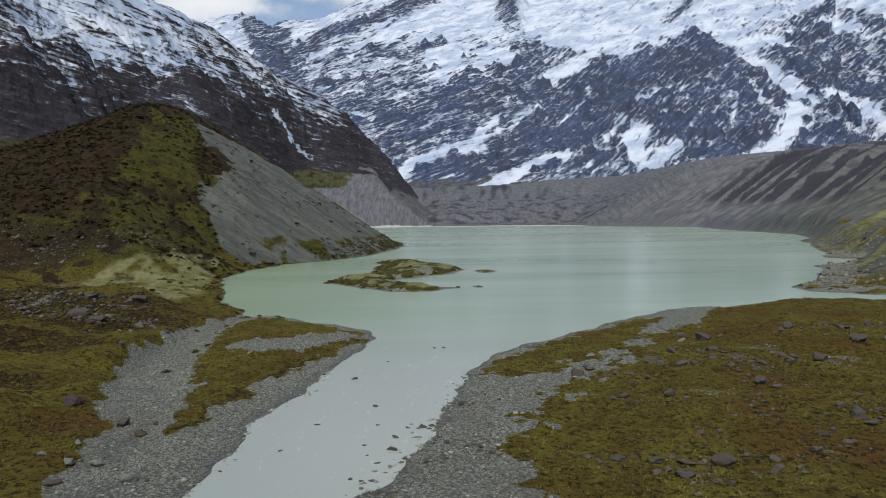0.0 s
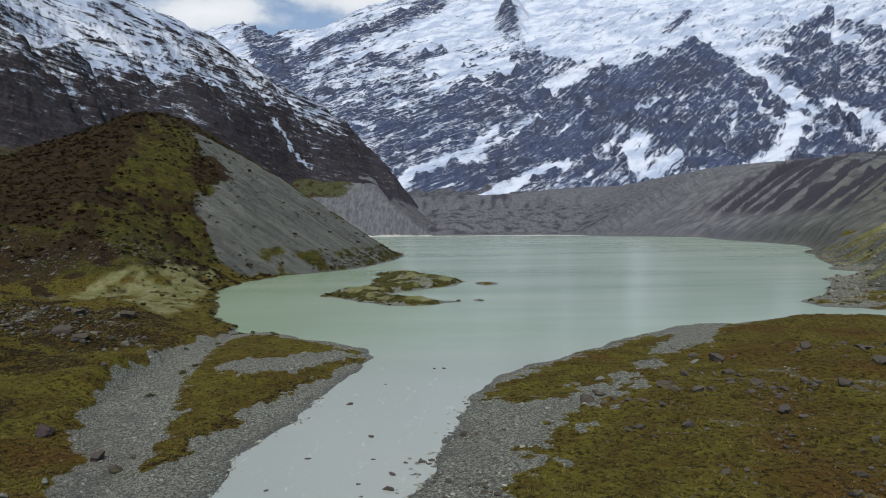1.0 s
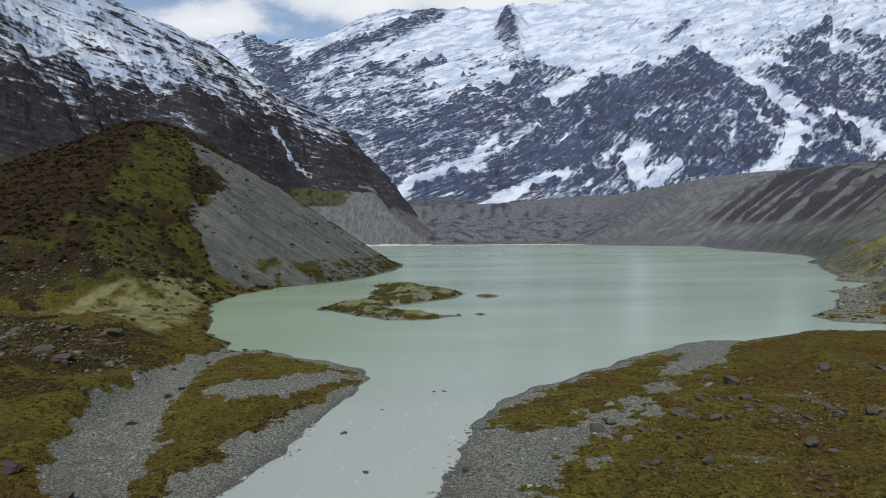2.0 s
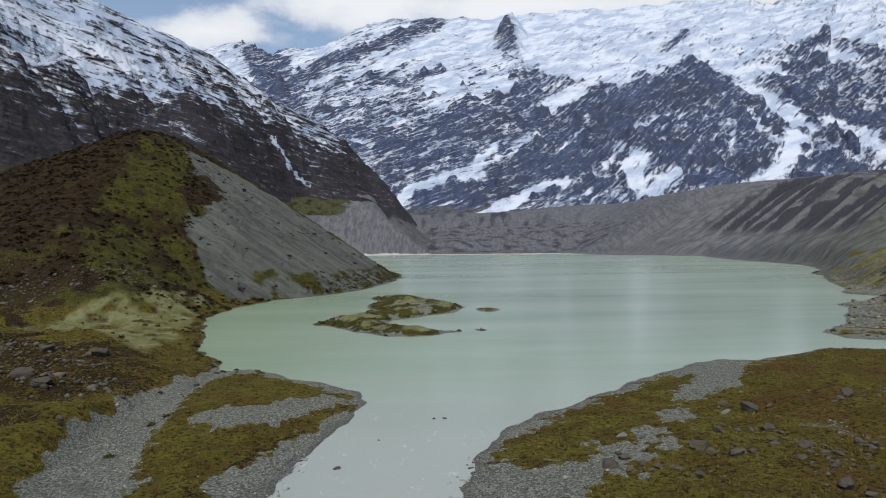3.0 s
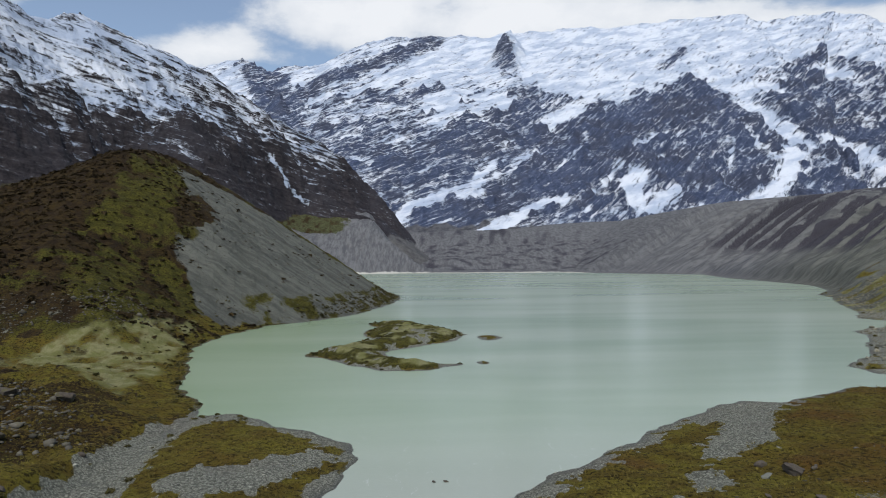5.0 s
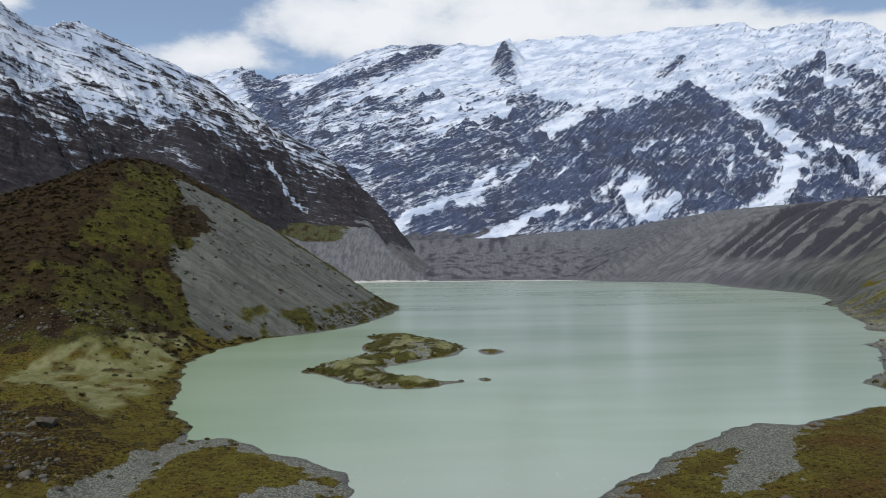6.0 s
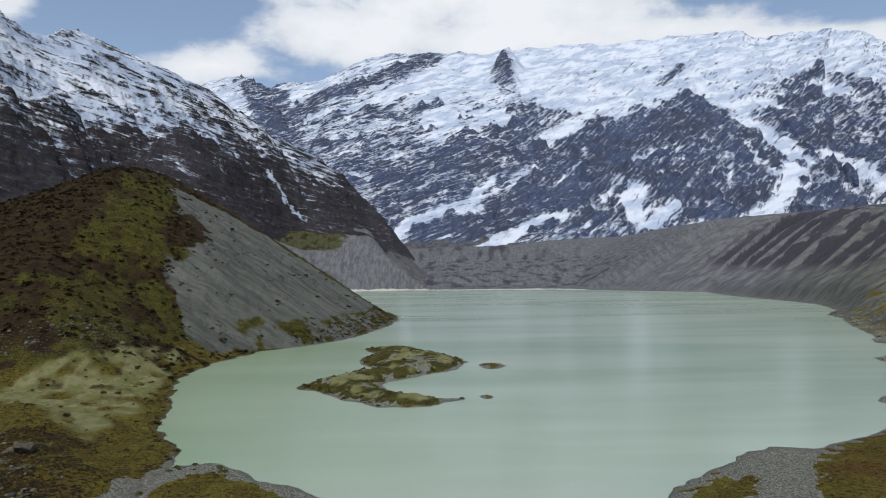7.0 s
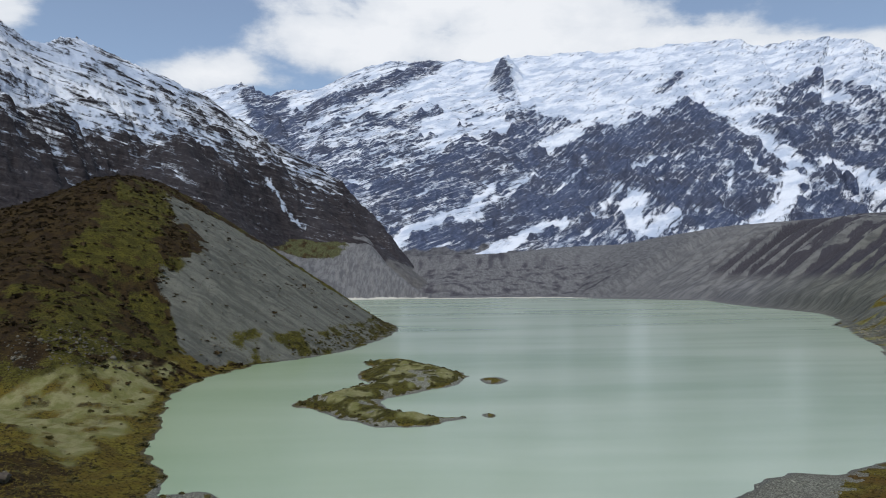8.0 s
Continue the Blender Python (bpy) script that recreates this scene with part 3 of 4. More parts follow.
def far_snow(x, y, z):
    """How much snow lies on the far range: by height, then on its snowfields, cliffs, crags and couloirs."""
    snow = 0.44 + 0.44 * step(620, 1150, z)
    jag = 1.9 * banded(x, z, 27, 130, 40, 91)
    for amount, width, line in SNOWFIELDS + WEST_CLIFFS + PYRAMID_CLIFFS + CRAGS + WEST_COULOIRS + EAST_COULOIRS:
        xs, zs = [p[0] for p in line], [p[1] for p in line]
        near = (x > min(xs) - 3 * width) & (x < max(xs) + 3 * width) & (z > min(zs) - 3 * width) & (z < max(zs) + 3 * width)
        d, _ = to_line(x[near], z[near], line)
        on = step(1.5, 0.55, d / width + 0.34 * min(max(width / 90, 0.3), 1) * jag[near])
        snow[near] += (amount + 0.16 * (0.95 - amount) - snow[near]) * on
    return snow


def left_snow(x, y, z):
    """Deep snow above a ragged snow line, a thin scatter on the spur, and one couloir."""
    line = z + 45 * rolling(x / 130, y / 130, 4, 93, 0.6)
    snow = 0.04 + 0.46 * step(160, 295, line) + 0.44 * step(275, 370, line)
    snow = snow - 0.22 * step(-620, -420, x) * step(230, 330, line)
    d, _ = to_line(x, y, [(-407, 1654), (-375, 1659), (-341, 1660), (-310, 1667)])
    return np.maximum(snow, 1.1 * step(5.5, 1, d + 5 * rolling(x / 20, y / 20, 2, 94)))


LEFT_RIDGES = [
    (1.22, [(-860, 300, 380), (-811, 1046, 492), (-799, 1196, 510), (-806, 1296, 526), (-774, 1346, 505), (-739, 1446, 552), (-655, 1546, 525),
            (-612, 1596, 515), (-572, 1666, 496), (-501, 1796, 465), (-453, 1896, 419), (-347, 1996, 382), (-273, 2046, 336), (-208, 2066, 256)]),
    (1.30, [(-208, 2066, 256), (-168, 2026, 176)]),
    (0.90, [(-655, 1546, 525), (-540, 1430, 360)]),
    (0.85, [(-799, 1196, 485), (-620, 1010, 270)]),
    (0.75, [(-453, 1896, 419), (-400, 1810, 320)]),
]


def left_mountain(x, y):
    z = swept(x, y, LEFT_RIDGES)
    z = z - 68 * step(-460, -320, x) * step(1130, 1250, y) * step(1700, 1610, y)
    away = to_line(x, y, LEFT_RIDGES[0][1])[0]
    lift = step(40, 220, z) * (0.35 + 0.65 * step(10, 110, away))
    along = 0.45 * x + 0.9 * y
    z = z + lift * (26 * (ridged(x / 210, y / 150, 6, 61, 0.55) - 0.9) + 9 * (ridged(along / 48, (x - y) / 130, 4, 64, 0.6) - 0.8))
    return z + lift * (0.75 * beds(along, x, z, -16, 34, 67) + 0.6 * beds(along, x, z, -12, 13, 68))


def sheet(name, x, y, z, material, masks, parent=None):
    """A mesh over a grid of plan points, with its masks."""
    rows, cols = x.shape
    me = bpy.data.meshes.new(name)
    k = np.arange(rows * cols).reshape(rows, cols)
    faces = np.stack((k[:-1, :-1], k[:-1, 1:], k[1:, 1:], k[1:, :-1]), -1).reshape(-1, 4)
    me.vertices.add(rows * cols)
    me.vertices.foreach_set("co", np.stack((x, y, z), -1).astype(np.float32).ravel())
    me.loops.add(faces.size)
    me.loops.foreach_set("vertex_index", faces.ravel().astype(np.int32))
    me.polygons.add(len(faces))
    me.polygons.foreach_set("loop_start", np.arange(0, faces.size, 4, dtype=np.int32))
    me.polygons.foreach_set("use_smooth", np.ones(len(faces), bool))
    for key, values in masks.items():
        me.attributes.new(key, "FLOAT", "POINT").data.foreach_set("value", np.clip(values, 0, 1).astype(np.float32).ravel())
    me.materials.append(material)
    me.update(calc_edges=True)
    me.validate()
    ob = new(name, me)
    ob.parent = parent
    return ob


SCREE = [(-186, 535), (-165, 503), (-150, 478), (-138, 455), (-137, 430), (-134, 412), (-127, 395), (-118, 380), (-111, 362), (-100, 366), (-95, 386), (-74, 412), (-54, 452),
         (-42, 522), (-38, 596), (-42, 640), (-90, 610), (-125, 610), (-160, 600), (-190, 560)]
NOSE_GREEN = [(-213, 560), (-194, 469), (-181, 420), (-168, 398), (-160, 385), (-148, 392), (-142, 408), (-148, 430), (-156, 455), (-170, 500), (-184, 530), (-195, 565)]
BROWN_TONGUE = [(-154, 449), (-158, 500), (-142, 490), (-136, 450), (-144, 430)]
STONY = [(-112, 188), (-112, 216), (-89, 200), (-66, 178), (-62, 166), (-70, 160), (-84, 166)]
STONY_FOOT = [(-144, 288), (-140, 306), (-132, 322), (-116, 332), (-112, 312), (-118, 298), (-128, 288)]
STONY_STEP = [(-205, 292), (-200, 316), (-168, 312), (-146, 298), (-146, 282), (-170, 282)]


def ground_masks(x, y, z):
    d = shore(x, y)
    bed = inside(x, y, STREAM)
    jag = 1.7 * rolling(x / 6, y / 6, 4, 12, 0.6)
    ragged = rolling(x / 2.2, y / 2.2, 2, 13)
    right = np.maximum(inside(x, y, RIGHT_GRASS), inside(x, y, STRIP_GRASS)) + 2.2 * jag + 1.6 * ragged
    spit = np.minimum(inside(x, y, SPIT_GRASS), -inside(x, y, SPIT_STONES)) + 1.5 * jag + 0.9 * ragged
    gravel = step(2.6, 0.8, d + 1.4 * jag) * step(420, 300, y) * (1 - 0.75 * step(-38, -46, x) * step(195, 215, y))
    near_right = step(-8, 0, x) * step(215, 205, y)
    gravel = np.maximum(gravel, near_right * step(0.8, -0.8, right))
    middle = np.interp(y, [60, 84, 93, 105, 114, 136, 164, 182, 196], [-32, -33, -36, -39, -42, -48, -52, -53, -51])
    on_spit = step(-0.5, 0.5, x - middle) * step(-4, -8, x) * step(205, 198, y)
    gravel = np.maximum(gravel, on_spit * step(0.8, -0.8, spit))
    gravel = np.maximum(gravel, step(-0.8, 0.8, bed + 0.8 * jag))
    # a wash of stones and a small pool in the right meadow
    wash = np.maximum(8 - np.hypot((x - 62) / 1.3, y - 196), 5 - to_line(x, y, [(50, 166), (62, 182), (62, 196)])[0]) + 2.2 * jag
    gravel = np.maximum(gravel, step(-0.5, 1.5, wash))
    patches = rolling(x / 17, y / 9, 3, 70) * step(20, 40, x) * step(92, 104, y) * step(160, 140, y)
    gravel = np.maximum(gravel, 0.50 * step(0.40, 0.62, patches))
    point = (x > 112) * step(228, 236, y) * step(470, 400, y) * step(20, 8, d) * (d > 0)
    gravel = np.maximum(gravel, point * (0.72 + 0.7 * rolling(x / 9, y / 9, 3, 103)))
    for ring in (STONY, STONY_FOOT, STONY_STEP):
        gravel = np.maximum(gravel, step(-4, 4, inside(x, y, ring) + 6 * rolling(x / 9, y / 9, 3, 71)) * (0.06 + 0.6 * rolling(x / 7, y / 7, 3, 72)))
    pale = step(-3, 4, inside(x, y, PALE_FLAT)) * (0.74 + 0.8 * rolling(x / 11, y / 15, 4, 73, 0.6)) * step(16, 9, z)
    island = inside(x, y, ISLAND)
    pale = np.maximum(pale, step(2, 7, island) * (0.50 + 0.9 * rolling(x / 9, y / 12, 4, 74, 0.65)))
    pale = np.maximum(pale, step(150, 190, x) * step(250, 300, y) * step(700, 560, y) * (0.62 + 0.8 * rolling(x / 22, y / 22, 3, 79)))
    gravel = np.maximum(gravel, step(-1, 3, island) * step(0.15, 0.6, rolling(x / 11, y / 13, 4, 82, 0.65)) * 0.62)
    scree = step(-7, 5, inside(x, y, SCREE) + 6 * rolling(x / 22, y / 22, 4, 75))
    foot = (x < -20) * step(388, 410, y) * step(720, 690, y) * step(26, 14, d) * (d > 0)
    scree = np.maximum(scree * (1 - foot), foot * (0.64 + 0.8 * rolling(x / 12, y / 22, 3, 89)))
    right_far = (x > 60) * step(300, 460, y) * (d > 0)
    scree = np.maximum(scree, (x > 110) * step(245, 275, y - 0.1 * (x - 120)) * (d > 0) * (0.62 + 0.38 * step(520, 700, y)))
    scree = np.maximum(scree, ((y > 1000) | ((y > 690) & (x < -40))) * 1.0)
    terrace = step(1500, 1530, y) * step(-185, -240, x + 20 * rolling(x / 30, y / 30, 3, 101)) * step(84, 94, z)
    scree = scree * (1 - terrace)
    shelf = step(640, 760, x - 0.25 * (y - 900)) * step(130, 145, z) * step(1500, 1200, y)
    green = step(0.10, 0.40, rolling(x / 30, y / 30, 3, 78)) * step(700, 560, y) * (x > 60)
    scree = scree * (1 - 0.9 * green) * (1 - 0.8 * shelf)
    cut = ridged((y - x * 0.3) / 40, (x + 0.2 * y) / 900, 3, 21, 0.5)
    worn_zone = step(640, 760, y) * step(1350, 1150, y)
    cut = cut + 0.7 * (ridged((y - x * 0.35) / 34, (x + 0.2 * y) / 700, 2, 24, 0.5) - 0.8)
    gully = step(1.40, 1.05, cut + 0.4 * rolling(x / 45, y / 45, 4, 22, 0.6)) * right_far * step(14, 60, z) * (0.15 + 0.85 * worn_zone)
    head = step(1440, 1500, y) * step(-120, 0, x + 0.1 * (y - 1480)) * step(560, 380, x)
    gully = np.maximum(gully, head * (0.32 + 0.6 * rolling(x / 30, y / 45, 4, 23)))
    nose = step(-6, 6, inside(x, y, NOSE_GREEN) + 9 * rolling(x / 14, y / 14, 4, 83, 0.6)) * (0.72 + 0.5 * rolling(x / 24, y / 24, 3, 84))
    scrub = step(-160, -190, x + 0.10 * (y - 420) + 18 * rolling(x / 26, y / 26, 3, 77)) * step(300, 345, y)
    low = step(-0.05, 0.35, rolling(x / 20, y / 14, 3, 80)) * step(-70, -110, x) * step(150, 260, y)
    wild = step(-125, -150, x) * step(285, 310, y) * (0.60 + 0.55 * rolling(x / 16, y / 16, 3, 88))
    scrub = np.maximum(np.maximum(scrub, low * 0.9), wild) * (1 - nose) * (0.78 + 0.22 * step(25, 45, z) + 0.35 * rolling(x / 30, y / 18, 3, 105))
    scrub = np.maximum(scrub * (1 - terrace), terrace * (0.40 + 0.5 * rolling(x / 14, y / 26, 3, 100)))
    bare = step(-0.05, 0.35, rolling(x / 22, y / 15, 4, 85))
    scrub = np.maximum(scrub, bare * 0.60 * step(-48, -56, x) * step(240, 200, y))
    for ring in (STONY, STONY_STEP):
        scrub = np.maximum(scrub, 0.58 * step(-16, -2, inside(x, y, ring) + 7 * rolling(x / 12, y / 12, 3, 87)))
    fringe = step(-0.5, 0.6, spit) * step(5, 1.5, spit + 2 * ragged) * step(13, 7, d) * step(165, 135, y) * (x > -45)
    scrub = np.maximum(scrub, 0.62 * fringe)
    tongue = step(-5, 4, inside(x, y, BROWN_TONGUE) + 6 * rolling(x / 14, y / 14, 3, 104))
    scrub, scree = np.maximum(scrub, 0.9 * tongue), scree * (1 - tongue)
    lush = np.maximum(np.maximum(nose, terrace), 0.85 * np.maximum(step(-60, -95, x), (x < 0) * step(370, 395, y)) * step(150, 235, y) * step(800, 700, y) * np.maximum(0.45 + 0.55 * step(6, 14, z), step(370, 395, y)))
    lush = np.maximum(lush, step(0, 4, island))
    silt = step(1300, 1390, y) * step(18, 8, d + 8 * rolling(x / 60, y / 14, 3, 86)) * (x > -200) * (x < 330)
    return {"silt": silt, "gravel": gravel, "pale": pale, "scree": scree, "scrub": scrub, "gully": gully, "lush": lush}


def build_ground():
    side = np.concatenate((np.linspace(-180, -37, 40)[:-1], np.linspace(-37, 37, 780), np.linspace(37, 180, 40)[1:]))
    away = np.concatenate((np.linspace(1, 66, 12)[:-1], np.geomspace(66, 300, 240)[:-1], np.geomspace(300, 600, 80)[:-1], np.geomspace(600, 1500, 285)[:-1], np.geomspace(1500, 1950, 28), np.linspace(1990, 4900, 24)))
    a, r = np.meshgrid(np.radians(side), away)
    x, y = r * np.sin(a), r * np.cos(a)
    z = land(x, y)
    z = np.where(z > 5, 5 + (z - 5) * step(2900, 2250, y), z)
    z = np.where(y < -250, np.minimum(z, 20), z)
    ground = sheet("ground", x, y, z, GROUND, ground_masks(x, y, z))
    tagged(ground, "grassy moraine ground with grey gravel banks and scree round a glacier lake", "ground", kind="structure")


def build_water():
    x, y = np.meshgrid(np.linspace(-320, 560, 12), np.linspace(-320, 1560, 24))
    water = sheet("water", x, y, x * 0, WATER, {})
    tagged(water, "milky grey-green glacier lake draining into a shallow river", "water", kind="structure")


def build_far_mountain():
    columns = np.concatenate((np.linspace(-0.50, -0.37, 14)[:-1], np.linspace(-0.37, 0.69, 730), np.linspace(0.69, 1.02, 24)[1:]))
    u, y = np.meshgrid(columns, np.concatenate((np.linspace(1800, 2900, 130)[:-1], np.linspace(2900, 4500, 370)[:-1], np.linspace(4500, 4990, 30))))
    x = u * y
    z = far_base(x, y)
    deep = far_snow(x, y, z)
    z = far_relief(x, y, z, deep)
    snow = deep + lying(u, y, z, 12, 40.0) * step(1.05, 0.75, deep) + 0.10 * banded(x, z, 27, 70, 13, 95)
    debris = step(170, 100, z + 40 * rolling(x / 120, y / 120, 3, 81)) * step(0.9, 0.7, deep)
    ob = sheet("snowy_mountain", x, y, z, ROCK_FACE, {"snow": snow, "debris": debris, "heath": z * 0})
    tagged(ob, "snow-covered mountain range with hanging glaciers above banded grey rock", "mountain")


def build_left_mountain():
    columns = np.concatenate((np.linspace(-1.25, -0.72, 60)[:-1], np.linspace(-0.72, 0.02, 420)))
    u, y = np.meshgrid(columns, np.linspace(620, 2330, 350))
    x = u * y
    z = left_mountain(x, y)
    snow = left_snow(x, y, z)
    snow = snow + lying(u, y, z, 5, 10.0) * step(0.0, 0.3, snow)
    heath = step(150, 70, z + 25 * rolling(x / 60, y / 60, 3, 97)) * step(-250, -330, x)
    debris = step(110, 50, z + 20 * rolling(x / 40, y / 40, 3, 98)) * step(-330, -250, x)
    ob = sheet("dark_mountain", x, y, z, DARK_FACE, {"snow": snow, "debris": debris, "heath": heath})
    tagged(ob, "dark rocky mountain spur with thin snow on its upper slopes", "mountain")


RNG = np.random.default_rng(11)


def merged(name, material, shapes, place, size, turn, label, category):
    """One mesh of many small pieces: each takes one of the shapes, at its place, size and turn."""
    points, faces, start = [], [], 0
    pick = RNG.integers(0, len(shapes), len(place))
    for k, (verts, tris) in enumerate(shapes):
        chosen = np.nonzero(pick == k)[0]
        c, w = np.cos(turn[chosen])[:, None], np.sin(turn[chosen])[:, None]
        v = verts[None] * size[chosen][:, None, :]
        v = np.stack((v[..., 0] * c - v[..., 1] * w, v[..., 0] * w + v[..., 1] * c, v[..., 2]), -1) + place[chosen][:, None, :]
        f = tris[None] + (np.arange(len(chosen)) * len(verts))[:, None, None] + start
        points.append(v.reshape(-1, 3))
        faces.append(f.reshape(-1, 3))
        start += len(chosen) * len(verts)
    points, faces = np.concatenate(points), np.concatenate(faces)
    me = bpy.data.meshes.new(name)
    me.vertices.add(len(points))
    me.vertices.foreach_set("co", points.astype(np.float32).ravel())
    me.loops.add(faces.size)
    me.loops.foreach_set("vertex_index", faces.ravel().astype(np.int32))
    me.polygons.add(len(faces))
    me.polygons.foreach_set("loop_start", np.arange(0, faces.size, 3, dtype=np.int32))
    me.materials.append(material)
    me.update(calc_edges=True)
    return tagged(new(name, me), label, category, kind="stuff")


def ball(level):
    bm = bmesh.new()
    bmesh.ops.create_icosphere(bm, subdivisions=level, radius=1)
    bm.verts.index_update()
    verts = np.array([v.co[:] for v in bm.verts])
    tris = np.array([[v.index for v in f.verts] for f in bm.faces])
    bm.free()
    return verts, tris


def stone_shapes(count=6):
    shapes = []
    verts, tris = ball(1)
    for k in range(count):
        v = verts * RNG.uniform(0.62, 1.18, (len(verts), 1)) * np.array([1.0, RNG.uniform(0.6, 0.95), RNG.uniform(0.45, 0.7)])
        shapes.append((v * 0.5, tris))
    return shapes


def tuft_shapes(count=6, blades=7):
    shapes = []
    for k in range(count):
        verts, tris = [], []
        for b in range(blades):
            a, lean, tall = RNG.uniform(0, 6.28), RNG.uniform(0.3, 0.95), RNG.uniform(0.35, 0.9)
            out = np.array([math.cos(a), math.sin(a), 0])
            side = np.array([-math.sin(a), math.cos(a), 0]) * RNG.uniform(0.08, 0.14)
            foot = out * RNG.uniform(0.05, 0.5)
            verts += [foot - side, foot + side, foot + out * lean + np.array([0, 0, tall])]
            tris.append((3 * b, 3 * b + 1, 3 * b + 2))
        shapes.append((np.array(verts), np.array(tris)))
    return shapes


def shrub_shapes(count=5, leaves=34):
    """Low bushes: many small leaf sprays spread through an uneven dome."""
    shapes = []
    for k in range(count):
        verts, tris = [], []
        for b in range(leaves):
            a, up = RNG.uniform(0, 6.28), RNG.uniform(0.0, 1.0)
            r = math.sqrt(1 - up * up) * RNG.uniform(0.55, 1.1)
            c = np.array([math.cos(a) * r, math.sin(a) * r, up * RNG.uniform(0.55, 1.0)]) * 0.5
            p, q = RNG.normal(0, 0.16, 3), RNG.normal(0, 0.16, 3)
            verts += [c - p - q * 0.4, c + p - q * 0.4, c + q + np.array([0, 0, 0.08])]
            tris.append((3 * b, 3 * b + 1, 3 * b + 2))
        shapes.append((np.array(verts), np.array(tris)))
    return shapes


def spread(count, west, east, south, north, keep):
    """Places strewn over a stretch of the plan where keep() lets them."""
    x, y = RNG.uniform(west, east, count), RNG.uniform(south, north, count)
    good = RNG.random(count) < keep(x, y)
    x, y = x[good], y[good]
    return np.stack((x, y, land(x, y)), -1)


def build_stones():
    shapes = stone_shapes()

    def on_gravel(x, y):
        d = shore(x, y)
        return ground_masks(x, y, land(x, y))["gravel"] * step(-0.5, 0.4, d) * step(240, 110, y)

    def in_shallows(x, y):
        d = shore(x, y)
        return step(-2.2 - 3.2 * step(-14, -6, x) * step(112, 92, y), -0.1, d) * (d < 0.3) * 0.7

    for place, low, power in ((spread(76000, -62, 70, 78, 210, on_gravel), 0.15, 0.52), (spread(13000, -30, 8, 78, 135, in_shallows), 0.26, 0.55)):
        n = len(place)
        wide = np.clip(low * np.exp(RNG.normal(0.22, power, n)), 0.11, 1.2)
        size = wide[:, None] * np.stack((np.ones(n), RNG.uniform(0.7, 1.0, n), RNG.uniform(0.45, 0.9, n)), -1)
        place[:, 2] = np.maximum(place[:, 2], -0.12) + wide * 0.08
        merged("gravel", GREY_STONE, shapes, place, size, RNG.uniform(0, 6.28, n), "loose grey river stones along the gravel banks", "gravel")

    home = np.array(MEADOW_STONES + MEADOW_FRONT)[RNG.integers(0, len(MEADOW_STONES) + len(MEADOW_FRONT), 900)]
    x, y = home[:, 0] + RNG.normal(0, 2.6, 900), home[:, 1] + RNG.normal(0, 2.2, 900)
    place = np.stack((x, y, land(x, y)), -1)
    wide = np.clip(0.34 * np.exp(RNG.normal(0, 0.5, 900)), 0.15, 1.1)
    size = wide[:, None] * np.stack((np.ones(900), np.ones(900), RNG.uniform(0.7, 1.1, 900)), -1)
    merged("rubble", RUBBLE, shapes, place, size, RNG.uniform(0, 6.28, 900), "small broken rocks scattered among the meadow boulders", "rubble")

    def on_stony(x, y):
        near = np.maximum(np.maximum(inside(x, y, STONY), inside(x, y, STONY_FOOT)), inside(x, y, STONY_STEP))
        return step(-5, 2, near)

    def on_slope(x, y):
        face = step(-3, 5, inside(x, y, SCREE)) * 0.5
        shelf = (x > 130) * step(0, 6, shore(x, y)) * 0.8
        return np.maximum(face, shelf)

    for place, low, material in ((spread(9000, -205, -58, 150, 335, on_stony), 0.75, RUBBLE), (spread(6500, -190, -40, 370, 560, on_slope), 0.55, RUBBLE), (spread(15000, 118, 330, 234, 560, on_slope), 0.85, KNOLL_STONE)):
        n = len(place)
        wide = np.clip(low * np.exp(RNG.normal(0.1, 0.45, n)), 0.3, 3.2)
        size = wide[:, None] * np.stack((np.ones(n), np.ones(n), RNG.uniform(0.7, 1.2, n)), -1)
        place[:, 2] += wide * 0.1
        merged("rubble", material, shapes, place, size, RNG.uniform(0, 6.28, n), "broken grey rubble lying on the moraine slopes", "rubble")


def build_tufts():
    shapes = tuft_shapes()

    def on_grass(x, y):
        m = ground_masks(x, y, land(x, y))
        return (m["gravel"] < 0.62) * (shore(x, y) > 0.8) * (m["pale"] < 0.5) * step(260, 90, y)

    for box in ((6, 130, 78, 225), (-52, -12, 92, 200), (-130, -45, 64, 240)):
        area = (box[1] - box[0]) * (box[3] - box[2])
        place = spread(int(area * 5.4), *box, on_grass)
        n = len(place)
        tall = np.clip(0.15 * np.exp(RNG.normal(0, 0.38, n)), 0.07, 0.42) * (1 + place[:, 1] / 400)
        size = tall[:, None] * np.array([[1.35, 1.35, 0.9]])
        merged("tussock_grass", TUFT, shapes, place, size, RNG.uniform(0, 6.28, n), "short olive and straw-coloured tussock grass", "grass")


